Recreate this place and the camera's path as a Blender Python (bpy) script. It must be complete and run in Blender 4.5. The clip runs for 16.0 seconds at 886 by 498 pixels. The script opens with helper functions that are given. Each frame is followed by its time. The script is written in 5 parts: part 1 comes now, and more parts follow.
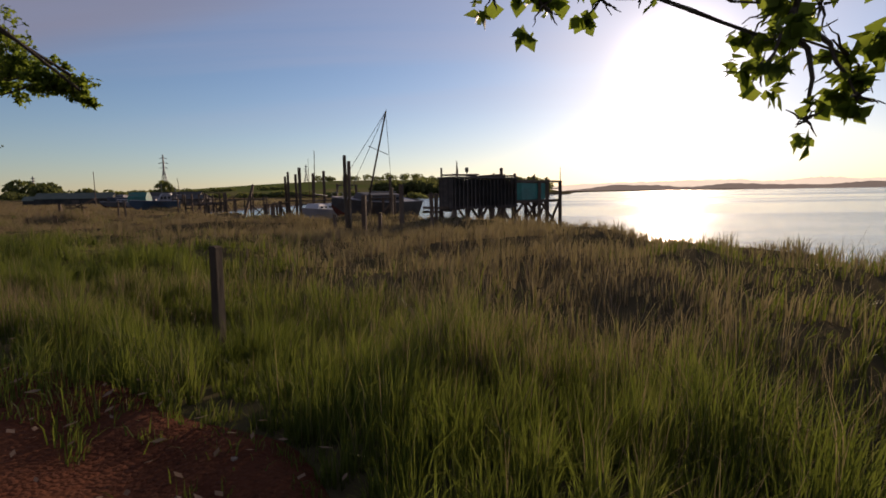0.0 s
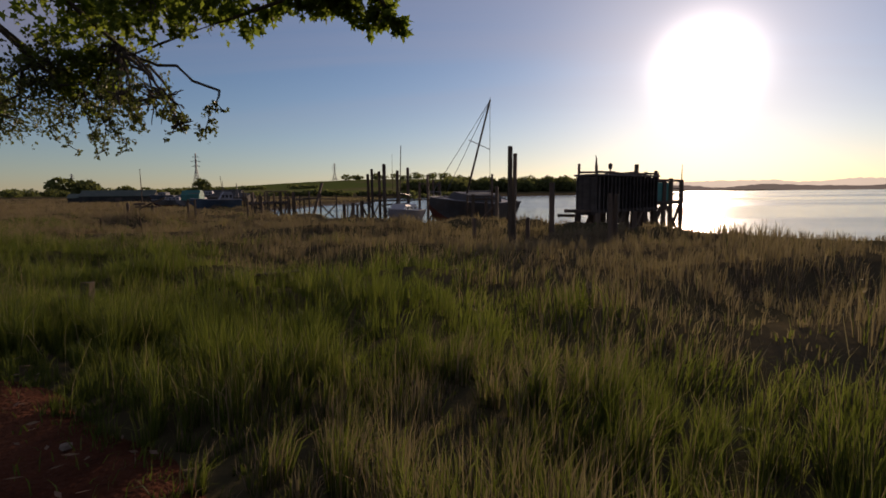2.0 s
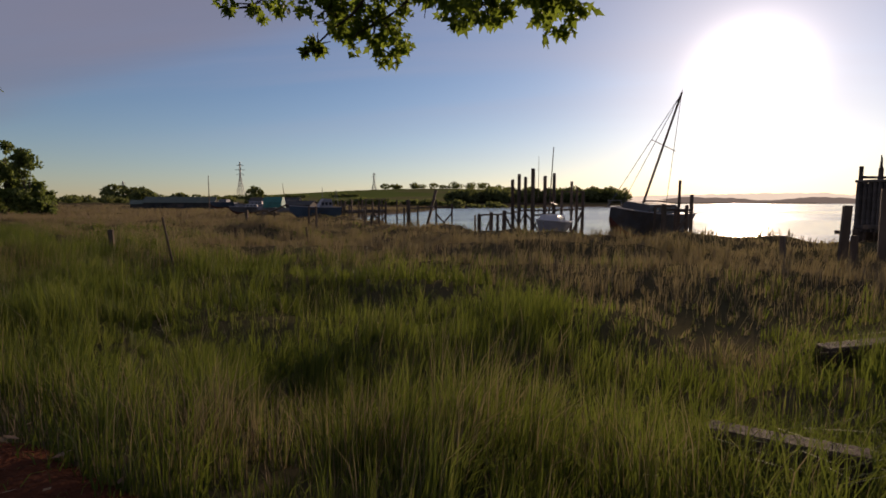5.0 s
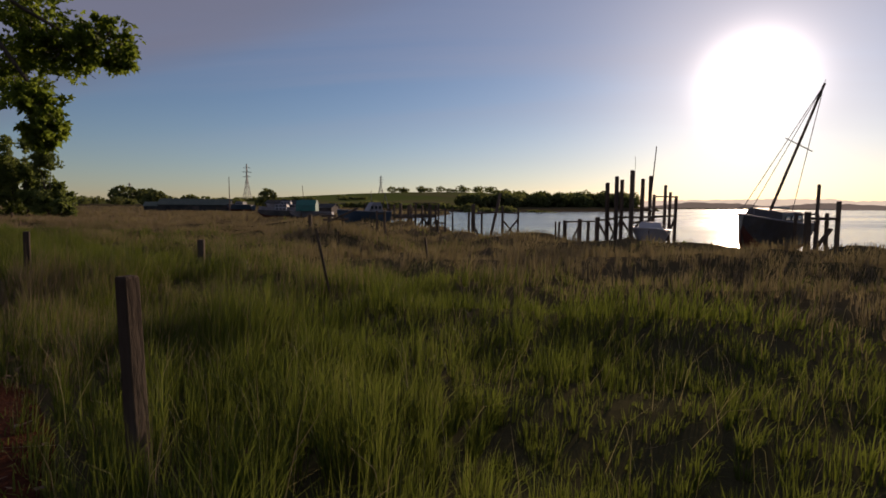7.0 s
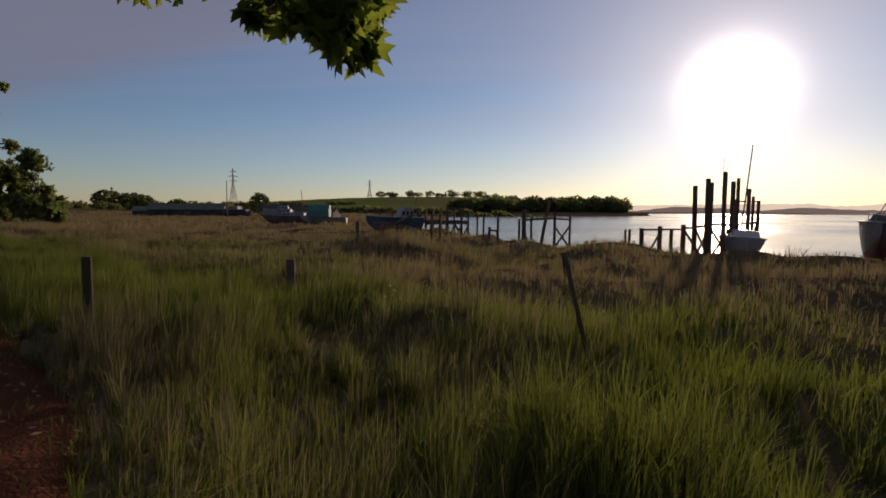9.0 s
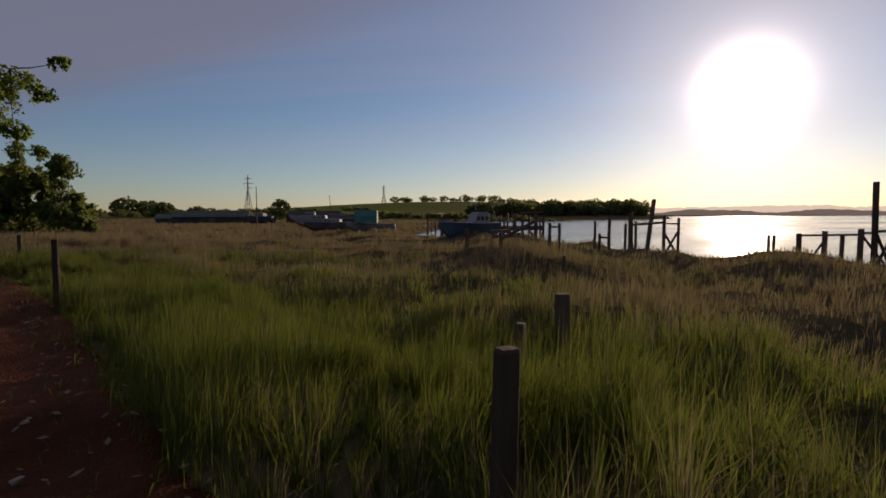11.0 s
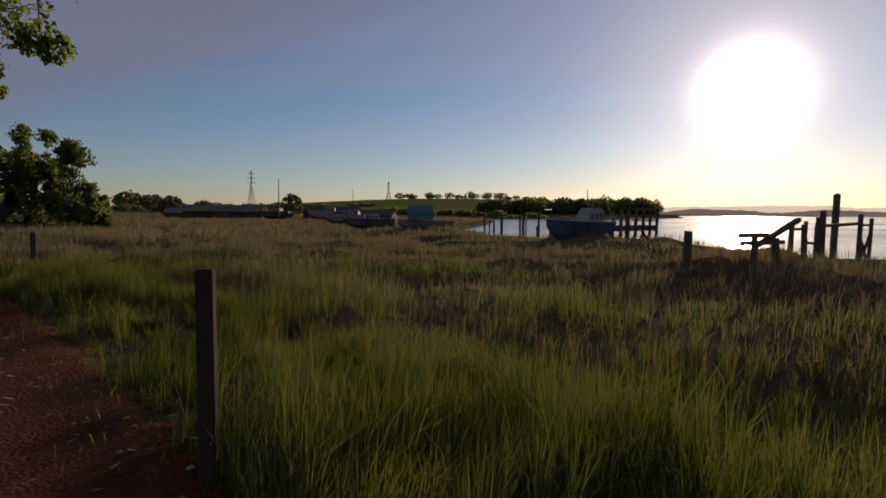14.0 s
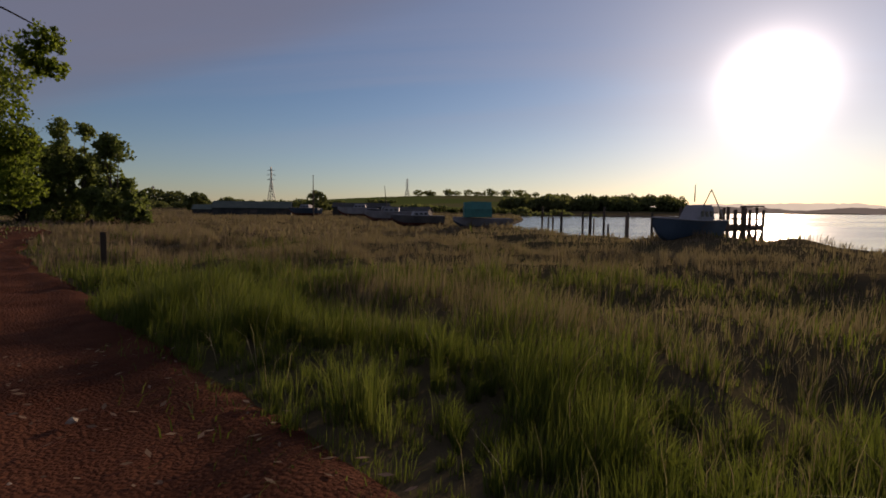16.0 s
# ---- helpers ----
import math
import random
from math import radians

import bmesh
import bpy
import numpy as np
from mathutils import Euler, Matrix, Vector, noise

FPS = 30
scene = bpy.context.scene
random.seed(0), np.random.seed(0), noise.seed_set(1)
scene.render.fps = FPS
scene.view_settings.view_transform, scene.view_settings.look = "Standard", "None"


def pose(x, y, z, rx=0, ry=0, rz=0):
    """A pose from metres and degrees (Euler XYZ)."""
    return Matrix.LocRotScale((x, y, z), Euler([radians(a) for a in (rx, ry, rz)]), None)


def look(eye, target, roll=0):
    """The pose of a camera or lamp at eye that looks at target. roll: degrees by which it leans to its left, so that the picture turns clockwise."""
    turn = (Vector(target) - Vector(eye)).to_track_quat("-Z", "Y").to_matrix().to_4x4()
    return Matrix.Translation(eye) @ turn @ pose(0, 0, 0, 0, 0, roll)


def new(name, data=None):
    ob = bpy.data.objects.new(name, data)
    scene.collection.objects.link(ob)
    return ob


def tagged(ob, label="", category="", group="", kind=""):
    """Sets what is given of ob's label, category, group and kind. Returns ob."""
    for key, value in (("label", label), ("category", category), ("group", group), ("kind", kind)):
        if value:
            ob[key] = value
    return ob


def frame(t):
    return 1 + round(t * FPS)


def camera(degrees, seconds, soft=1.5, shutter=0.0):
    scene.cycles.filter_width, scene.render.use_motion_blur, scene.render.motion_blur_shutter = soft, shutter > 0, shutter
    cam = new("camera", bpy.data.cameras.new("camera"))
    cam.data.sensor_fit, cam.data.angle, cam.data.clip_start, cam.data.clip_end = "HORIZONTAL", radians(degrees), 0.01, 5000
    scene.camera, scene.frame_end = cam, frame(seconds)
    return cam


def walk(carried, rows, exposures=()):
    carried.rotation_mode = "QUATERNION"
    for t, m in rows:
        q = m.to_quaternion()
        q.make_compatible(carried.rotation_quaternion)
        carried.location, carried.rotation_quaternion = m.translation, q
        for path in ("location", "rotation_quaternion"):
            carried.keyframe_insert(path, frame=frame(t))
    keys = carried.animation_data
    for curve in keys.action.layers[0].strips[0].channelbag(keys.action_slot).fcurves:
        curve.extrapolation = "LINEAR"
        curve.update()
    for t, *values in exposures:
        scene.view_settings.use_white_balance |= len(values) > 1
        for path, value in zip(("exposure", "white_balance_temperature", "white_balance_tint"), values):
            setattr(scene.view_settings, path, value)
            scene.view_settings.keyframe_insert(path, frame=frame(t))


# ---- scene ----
# ---- camera and walk ----
LENS = 82.1
PATH = [
    (0.0, 0.585, 1.727, 1.346, -1.87, -6.24, 0.91),
    (0.5, -0.451, 2.708, 1.431, -0.89, -6.21, 0.61),
    (1.0, -1.600, 3.563, 1.458, -0.24, -6.35, 0.62),
    (1.5, -2.733, 4.436, 1.431, 0.42, -6.13, 0.51),
    (2.0, -3.868, 5.303, 1.438, 0.80, -6.29, 0.59),
    (2.5, -5.061, 6.074, 1.449, 1.13, -6.09, 0.46),
    (3.0, -6.243, 6.764, 1.396, 1.52, -5.71, 0.08),
    (3.5, -7.215, 7.643, 1.453, 2.32, -5.76, -0.02),
    (4.0, -8.114, 8.349, 1.364, 3.15, -5.54, -0.34),
    (4.5, -9.304, 8.622, 1.529, 3.83, -5.66, 0.16),
    (5.0, -10.434, 9.029, 1.399, 4.51, -5.17, -0.00),
    (5.5, -11.530, 9.547, 1.418, 5.08, -5.01, -0.03),
    (6.0, -12.599, 10.151, 1.437, 5.38, -4.96, -0.04),
    (6.5, -13.631, 10.823, 1.452, 5.34, -4.89, -0.15),
    (7.0, -14.604, 11.562, 1.450, 4.91, -4.77, -0.40),
    (7.5, -15.481, 12.385, 1.446, 4.50, -4.64, -0.65),
    (8.0, -16.454, 13.120, 1.461, 3.93, -4.64, -0.73),
    (8.5, -17.365, 13.743, 1.451, 3.49, -4.28, -0.61),
    (9.0, -18.245, 14.346, 1.494, 3.39, -4.25, -0.40),
    (9.5, -19.158, 15.014, 1.512, 3.70, -3.77, -0.35),
    (10.0, -20.238, 15.843, 1.491, 4.15, -3.47, -0.15),
    (10.5, -21.358, 16.718, 1.486, 4.51, -3.50, 0.02),
    (11.0, -22.470, 17.605, 1.488, 4.64, -3.70, 0.16),
    (11.5, -23.560, 18.516, 1.495, 4.50, -3.92, 0.18),
    (12.0, -24.615, 19.466, 1.498, 4.23, -4.04, -0.07),
    (12.5, -25.514, 20.380, 1.474, 4.21, -4.02, -0.05),
    (13.0, -26.346, 21.256, 1.429, 4.45, -4.13, -0.25),
    (13.5, -27.120, 22.051, 1.493, 4.64, -3.79, -0.28),
    (14.0, -27.952, 22.782, 1.426, 4.74, -4.03, -0.41),
    (14.5, -28.828, 23.415, 1.455, 5.17, -4.00, -0.50),
    (15.0, -29.669, 23.984, 1.402, 5.61, -4.08, -0.69),
    (15.5, -30.484, 24.500, 1.394, 6.13, -4.18, -0.64),
    (16.0, -31.297, 24.993, 1.407, 6.54, -4.38, -0.54),
]
cam = camera(LENS, 16.0, soft=1.7)
walk(cam, [(t, pose(x, y, z, 90 + p, r, w)) for t, x, y, z, w, p, r in PATH], exposures=[(t, e, 7300, 27) for t, e in ((0.0, 0.45), (0.6, 0.3), (1.5, 0.08), (2.5, 0.1), (3.5, 0.27), (4.5, 0.34), (7.0, 0.08), (9.5, 0.06), (12.0, 0.0), (16.0, 0.0))])

# ---- world, sun ----
SUN_AZ, SUN_EL = radians(25.9), radians(11.8)
SUN_DIR = Vector((math.sin(SUN_AZ) * math.cos(SUN_EL), math.cos(SUN_AZ) * math.cos(SUN_EL), math.sin(SUN_EL)))


class Nodes:
    """Short writing of node trees."""

    def __init__(self, tree):
        self.tree = tree
        tree.nodes.clear()

    def add(self, kind, inputs=None):
        n = self.tree.nodes.new(kind)
        for k, v in (inputs or {}).items():
            if isinstance(v, bpy.types.NodeSocket):
                self.tree.links.new(v, n.inputs[k])
            else:
                n.inputs[k].default_value = v
        return n

    def math(self, op, a, b=0.0, clamp=False):
        n = self.add("ShaderNodeMath", {0: a, 1: b})
        n.operation, n.use_clamp = op, clamp
        return n.outputs[0]

    def mix(self, fac, a, b, blend="MIX"):
        n = self.add("ShaderNodeMix")
        n.data_type, n.blend_type = "RGBA", blend
        for k, v in ((0, fac), (6, a), (7, b)):
            if isinstance(v, bpy.types.NodeSocket):
                self.tree.links.new(v, n.inputs[k])
            else:
                n.inputs[k].default_value = v
        return n.outputs[2]

    def ramp(self, fac, lo, hi):
        n = self.add("ShaderNodeMapRange", {0: fac, 1: lo, 2: hi, 3: 0.0, 4: 1.0})
        n.interpolation_type = "SMOOTHSTEP"
        return n.outputs[0]

    def noise(self, vec, scale, detail=4.0, rough=0.55, distort=0.0):
        return self.add("ShaderNodeTexNoise", {"Vector": vec, "Scale": scale, "Detail": detail, "Roughness": rough, "Distortion": distort}).outputs[0]


SHEET = (-0.232, -0.388, 0.892)


def build_world():
    w = bpy.data.worlds.new("evening_sky")
    scene.world = w
    w.use_nodes = True
    g = Nodes(w.node_tree)
    direction = g.add("ShaderNodeTexCoord").outputs["Generated"]
    sky = g.add("ShaderNodeTexSky")
    sky.sky_type, sky.sun_disc, sky.sun_elevation, sky.sun_rotation = "NISHITA", False, SUN_EL, SUN_AZ
    sky.altitude, sky.air_density, sky.dust_density, sky.ozone_density = 0.0, 1.0, SKY_DUST, 4.0
    sky = sky.outputs[0]
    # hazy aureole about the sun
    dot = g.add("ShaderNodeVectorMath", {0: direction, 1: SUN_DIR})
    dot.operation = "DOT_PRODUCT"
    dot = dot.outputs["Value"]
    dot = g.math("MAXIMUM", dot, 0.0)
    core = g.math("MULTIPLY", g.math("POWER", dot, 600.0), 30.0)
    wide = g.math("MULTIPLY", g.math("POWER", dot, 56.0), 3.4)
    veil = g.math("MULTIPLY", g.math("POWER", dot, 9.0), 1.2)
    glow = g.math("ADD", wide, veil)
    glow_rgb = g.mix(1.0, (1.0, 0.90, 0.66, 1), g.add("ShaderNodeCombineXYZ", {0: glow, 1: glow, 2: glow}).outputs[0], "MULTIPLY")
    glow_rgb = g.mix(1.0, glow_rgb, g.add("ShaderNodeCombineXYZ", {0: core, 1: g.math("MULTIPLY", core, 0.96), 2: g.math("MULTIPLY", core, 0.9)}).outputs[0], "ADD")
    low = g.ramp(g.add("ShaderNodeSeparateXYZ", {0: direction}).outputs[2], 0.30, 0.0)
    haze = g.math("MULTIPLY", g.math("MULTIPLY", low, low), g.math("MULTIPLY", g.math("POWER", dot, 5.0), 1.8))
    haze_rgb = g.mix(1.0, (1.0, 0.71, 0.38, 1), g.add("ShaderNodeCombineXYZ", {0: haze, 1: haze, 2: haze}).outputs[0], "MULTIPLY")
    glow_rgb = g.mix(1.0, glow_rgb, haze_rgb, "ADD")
    # thin streaks of high cloud
    up = g.add("ShaderNodeSeparateXYZ", {0: direction}).outputs
    flat = g.add("ShaderNodeCombineXYZ", {0: g.math("DIVIDE", up[0], g.math("ADD", g.math("MAXIMUM", up[2], 0.0), 0.12)),
                                          1: g.math("DIVIDE", up[1], g.math("ADD", g.math("MAXIMUM", up[2], 0.0), 0.12)), 2: 0.0}).outputs[0]
    turned = g.add("ShaderNodeMapping", {"Vector": flat, "Rotation": (0, 0, radians(62)), "Scale": (0.16, 0.75, 1)}).outputs[0]
    streak = g.ramp(g.noise(turned, 1.25, 6.0, 0.5, 0.5), 0.42, 0.72)
    streak = g.math("MULTIPLY", streak, g.ramp(up[2], 0.04, 0.30))
    colour = g.mix(g.math("MULTIPLY", streak, 0.34), sky, (3.7, 3.9, 4.8, 1))
    # edge of a sheet of cirrus, rising from the west
    sheet = g.add("ShaderNodeVectorMath", {0: direction, 1: SHEET})
    sheet.operation = "DOT_PRODUCT"
    ragged = g.math("ADD", sheet.outputs["Value"], g.math("MULTIPLY", g.math("SUBTRACT", g.noise(turned, 2.2, 6.0, 0.55, 0.4), 0.5), 0.07))
    sheet = g.math("MULTIPLY", g.ramp(ragged, -0.02, 0.055), g.math("ADD", g.math("MULTIPLY", g.noise(turned, 4.0, 5.0, 0.6), 0.5), 0.35))
    colour = g.mix(sheet, colour, (1.9, 2.12, 2.85, 1))
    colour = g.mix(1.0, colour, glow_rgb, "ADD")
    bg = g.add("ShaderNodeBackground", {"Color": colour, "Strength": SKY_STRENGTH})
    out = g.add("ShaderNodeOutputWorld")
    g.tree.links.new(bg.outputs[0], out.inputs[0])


SKY_STRENGTH, SKY_DUST = 0.08, 0.12
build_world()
sun = new("sun", bpy.data.lights.new("sun", "SUN"))
sun.data.energy, sun.data.angle, sun.data.color = 3.2, radians(0.6), (1.0, 0.84, 0.62)
sun.matrix_world = look(SUN_DIR * 300, (0, 0, 0))


# ---- materials ----
def material(name):
    m = bpy.data.materials.new(name)
    m.use_nodes = True
    return m, Nodes(m.node_tree)


def finish(g, shader, normal=None):
    out = g.add("ShaderNodeOutputMaterial")
    g.tree.links.new(shader, out.inputs[0])


def place(g):
    return g.add("ShaderNodeNewGeometry").outputs["Position"]


def solid(name, a, b, scale=3.0, rough=0.8, bump=0.3, metal=0.0, fine=40.0, dirt=None, stretch=None):
    """A rough two-tone surface with grain, stains and fine relief."""
    m, g = material(name)
    pos = place(g)
    if stretch:
        pos = g.add("ShaderNodeMapping", {"Vector": pos, "Scale": stretch}).outputs[0]
    big = g.ramp(g.noise(pos, scale, 5.0, 0.6), 0.32, 0.7)
    small = g.noise(pos, fine, 4.0, 0.65)
    rnd = g.add("ShaderNodeObjectInfo").outputs["Random"]
    col = g.mix(big, (*a, 1), (*b, 1))
    col = g.mix(g.math("MULTIPLY", small, 0.55), col, g.mix(1.0, col, (0.35, 0.33, 0.30, 1), "MULTIPLY"))
    if dirt:
        stain = g.ramp(g.noise(pos, scale * 0.4, 6.0, 0.7, 0.6), 0.5, 0.68)
        col = g.mix(g.math("MULTIPLY", stain, 0.75), col, (*dirt, 1))
    col = g.add("ShaderNodeHueSaturation", {"Color": col, "Value": g.math("ADD", g.math("MULTIPLY", rnd, 0.5), 0.75)}).outputs[0]
    bmp = g.add("ShaderNodeBump", {"Height": g.math("ADD", small, big), "Strength": bump, "Distance": 0.02})
    s = g.add("ShaderNodeBsdfPrincipled", {"Base Color": col, "Roughness": rough, "Metallic": metal, "Specular IOR Level": 0.15 if rough > 0.7 else 0.4, "Normal": bmp.outputs[0]})
    finish(g, s.outputs[0])
    return m


def leafy(name, colours, patch=1.0, translucency=0.5, gloss=0.45, spec=0.3):
    """Blades or leaves: hue varies from piece to piece and in patches; light passes through."""
    m, g = material(name)
    pos = place(g)
    rnd = g.add("ShaderNodeNewGeometry").outputs["Random Per Island"]
    ramp = g.add("ShaderNodeValToRGB", {0: g.math("ADD", g.math("MULTIPLY", rnd, 0.6), g.math("MULTIPLY", g.ramp(g.noise(pos, patch, 3.0), 0.3, 0.7), 0.4))})
    el = ramp.color_ramp.elements
    el[0].color, el[1].color = (*colours[0], 1), (*colours[-1], 1)
    for i, c in enumerate(colours[1:-1]):
        e = el.new((i + 1) / (len(colours) - 1))
        e.color = (*c, 1)
    col = ramp.outputs[0]
    front = g.add("ShaderNodeBsdfPrincipled", {"Base Color": col, "Roughness": gloss, "Specular IOR Level": spec})
    back = g.add("ShaderNodeBsdfTranslucent", {"Color": g.mix(0.35, col, (0.22, 0.25, 0.03, 1))})
    s = g.add("ShaderNodeMixShader", {0: translucency, 1: front.outputs[0], 2: back.outputs[0]})
    finish(g, s.outputs[0])
    return m


def ground_material():
    m, g = material("marsh_soil")
    pos = place(g)
    n = g.noise(pos, 0.09, 5.0, 0.6)
    f = g.noise(pos, 7.0, 5.0, 0.7)
    col = g.mix(g.ramp(n, 0.35, 0.65), (0.066, 0.062, 0.030, 1), (0.125, 0.096, 0.058, 1))
    far = g.add("ShaderNodeSeparateXYZ", {0: pos}).outputs
    field = g.mix(g.ramp(g.noise(pos, 0.009, 2.0), 0.42, 0.58), (0.15, 0.19, 0.05, 1), (0.19, 0.18, 0.075, 1))
    col = g.mix(g.ramp(far[2], 1.0, 3.0), col, field)
    col = g.mix(g.math("MULTIPLY", f, 0.55), col, (0.035, 0.030, 0.018, 1))
    mud = g.mix(f, (0.075, 0.062, 0.05, 1), (0.13, 0.11, 0.09, 1))
    col = g.mix(g.ramp(far[2], -0.45, -0.7), col, mud)
    bmp = g.add("ShaderNodeBump", {"Height": f, "Strength": 0.6, "Distance": 0.05})
    s = g.add("ShaderNodeBsdfPrincipled", {"Base Color": col, "Roughness": 1.0, "Specular IOR Level": 0.0, "Normal": bmp.outputs[0]})
    finish(g, s.outputs[0])
    return m


def path_material():
    m, g = material("red_earth")
    pos = place(g)
    a = g.ramp(g.noise(pos, 0.8, 6.0, 0.65, 0.4), 0.35, 0.68)
    f = g.noise(pos, 22.0, 6.0, 0.75)
    peb = g.add("ShaderNodeTexVoronoi", {"Vector": pos, "Scale": 34.0}).outputs[0]
    col = g.mix(a, (0.068, 0.022, 0.011, 1), (0.118, 0.044, 0.023, 1))
    col = g.mix(g.ramp(f, 0.5, 0.75), col, (0.036, 0.015, 0.010, 1))
    col = g.mix(g.math("MULTIPLY", g.ramp(peb, 0.22, 0.05), 0.35), col, (0.20, 0.11, 0.075, 1))
    bmp = g.add("ShaderNodeBump", {"Height": g.math("SUBTRACT", f, peb), "Strength": 0.8, "Distance": 0.03})
    s = g.add("ShaderNodeBsdfPrincipled", {"Base Color": col, "Roughness": 0.95, "Specular IOR Level": 0.05, "Normal": bmp.outputs[0]})
    finish(g, s.outputs[0])
    return m


def water_material():
    m, g = material("estuary_water")
    pos = place(g)
    st = g.add("ShaderNodeMapping", {"Vector": pos, "Rotation": (0, 0, radians(-25)), "Scale": (0.5, 1.0, 1)}).outputs[0]
    big = g.noise(st, 0.35, 4.0, 0.6)
    small = g.noise(st, 3.2, 4.0, 0.6, 0.4)
    h = g.math("ADD", g.math("MULTIPLY", big, 1.4), g.math("MULTIPLY", small, 0.35))
    bmp = g.add("ShaderNodeBump", {"Height": h, "Strength": 0.22, "Distance": 0.28})
    calm = g.ramp(g.noise(g.add("ShaderNodeMapping", {"Vector": pos, "Rotation": (0, 0, radians(-25)), "Scale": (0.25, 1, 1)}).outputs[0], 0.03, 3.0), 0.4, 0.6)
    s = g.add("ShaderNodeBsdfPrincipled", {"Base Color": (0.075, 0.07, 0.065, 1), "Roughness": g.math("ADD", g.math("MULTIPLY", calm, 0.10), 0.12),
                                           "IOR": 1.33, "Normal": bmp.outputs[0]})
    finish(g, s.outputs[0])
    return m


# Distance that emits: the light of aerial haze is put into its colour.
def haze_glow_material(name, colour, strength):
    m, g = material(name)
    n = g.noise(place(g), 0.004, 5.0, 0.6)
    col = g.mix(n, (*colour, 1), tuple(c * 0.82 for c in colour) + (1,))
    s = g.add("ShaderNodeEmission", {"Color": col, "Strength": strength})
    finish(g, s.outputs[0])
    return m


def glass_material(name):
    m, g = material(name)
    s = g.add("ShaderNodeBsdfPrincipled", {"Base Color": (0.02, 0.025, 0.03, 1), "Roughness": 0.08, "IOR": 1.5})
    finish(g, s.outputs[0])
    return m


MAT_GROUND = ground_material()
MAT_PATH = path_material()
MAT_WATER = water_material()
MAT_GREEN = leafy("green_blades", [(0.020, 0.037, 0.009), (0.042, 0.070, 0.015), (0.076, 0.106, 0.024), (0.155, 0.15, 0.055)], 1.1, 0.52, 0.6, 0.12)
MAT_STRAW = leafy("straw_stalks", [(0.20, 0.15, 0.08), (0.32, 0.26, 0.15), (0.26, 0.22, 0.10)], 0.5, 0.4, 0.5, 0.2)
MAT_DRY = leafy("russet_blades", [(0.125, 0.084, 0.062), (0.20, 0.138, 0.10), (0.28, 0.195, 0.142), (0.14, 0.115, 0.06)], 0.3, 0.38, 0.75, 0.05)
MAT_LEAF = leafy("broad_leaves", [(0.045, 0.09, 0.014), (0.075, 0.135, 0.018), (0.12, 0.185, 0.025), (0.16, 0.205, 0.034)], 0.8, 0.8)
MAT_THORN_LEAF = leafy("thorn_leaves", [(0.035, 0.05, 0.015), (0.07, 0.09, 0.025), (0.10, 0.11, 0.04)], 0.8, 0.45)
MAT_SHRUB_LEAF = leafy("shrub_leaves", [(0.075, 0.11, 0.036), (0.125, 0.175, 0.055), (0.19, 0.235, 0.09)], 0.3, 0.7)
MAT_FAR_LEAF = leafy("far_leaves", [(0.08, 0.10, 0.045), (0.11, 0.13, 0.06), (0.15, 0.155, 0.075)], 0.03, 0.5, 0.8, 0.0)
MAT_BARK = solid("bark", (0.075, 0.06, 0.045), (0.13, 0.11, 0.085), 4.0, 0.95, 0.8)
MAT_POST = solid("weathered_post_wood", (0.060, 0.042, 0.030), (0.11, 0.085, 0.062), 3.0, 0.9, 0.6, stretch=(1, 1, 0.18))
MAT_PILE = solid("tarred_pile_wood", (0.095, 0.07, 0.055), (0.18, 0.135, 0.10), 2.0, 0.88, 0.6, stretch=(1, 1, 0.2), dirt=(0.03, 0.035, 0.02))
MAT_BOARD = solid("grey_boards", (0.10, 0.085, 0.075), (0.17, 0.15, 0.135), 2.0, 0.88, 0.5, stretch=(0.3, 0.3, 1), dirt=(0.05, 0.04, 0.035))
MAT_TEAL = solid("teal_sheet", (0.02, 0.20, 0.17), (0.035, 0.27, 0.23), 1.0, 0.6, 0.3, dirt=(0.03, 0.10, 0.09))
MAT_WHITE = solid("white_paint", (0.62, 0.63, 0.66), (0.74, 0.74, 0.76), 1.2, 0.45, 0.1, dirt=(0.40, 0.38, 0.34))
MAT_NAVY = solid("navy_paint", (0.035, 0.065, 0.10), (0.055, 0.095, 0.14), 1.2, 0.5, 0.15, dirt=(0.06, 0.055, 0.05))
MAT_HULL = solid("dull_grey_hull", (0.065, 0.068, 0.074), (0.115, 0.115, 0.118), 1.0, 0.6, 0.2, dirt=(0.07, 0.05, 0.035))
MAT_RED = solid("antifoul_red", (0.12, 0.035, 0.025), (0.17, 0.06, 0.045), 1.5, 0.75, 0.2, dirt=(0.06, 0.05, 0.04))
MAT_ALU = solid("dull_spar", (0.16, 0.15, 0.14), (0.23, 0.22, 0.21), 3.0, 0.45, 0.05, 0.6)
MAT_WIRE = solid("rigging_wire", (0.09, 0.09, 0.09), (0.14, 0.14, 0.14), 3.0, 0.5, 0.0, 0.5)
MAT_STEEL = solid("galvanised_steel", (0.20, 0.21, 0.22), (0.28, 0.28, 0.29), 1.0, 0.6, 0.0, 0.4)
MAT_SHED = solid("tarred_shed_boards", (0.045, 0.05, 0.05), (0.085, 0.085, 0.08), 0.8, 0.85, 0.3, dirt=(0.10, 0.08, 0.06))
MAT_TARP = solid("green_tarpaulin", (0.05, 0.085, 0.06), (0.09, 0.12, 0.085), 0.8, 0.6, 0.3)
MAT_STONE = solid("pale_stone", (0.22, 0.17, 0.13), (0.34, 0.28, 0.22), 6.0, 0.9, 0.5)
MAT_GLASS = glass_material("dark_glass")
# Haze painted as emission on hills and shore; neither is a light source.
MAT_HILL_GLOW = haze_glow_material("haze_glow_hills", (0.78, 0.69, 0.56), 0.9)
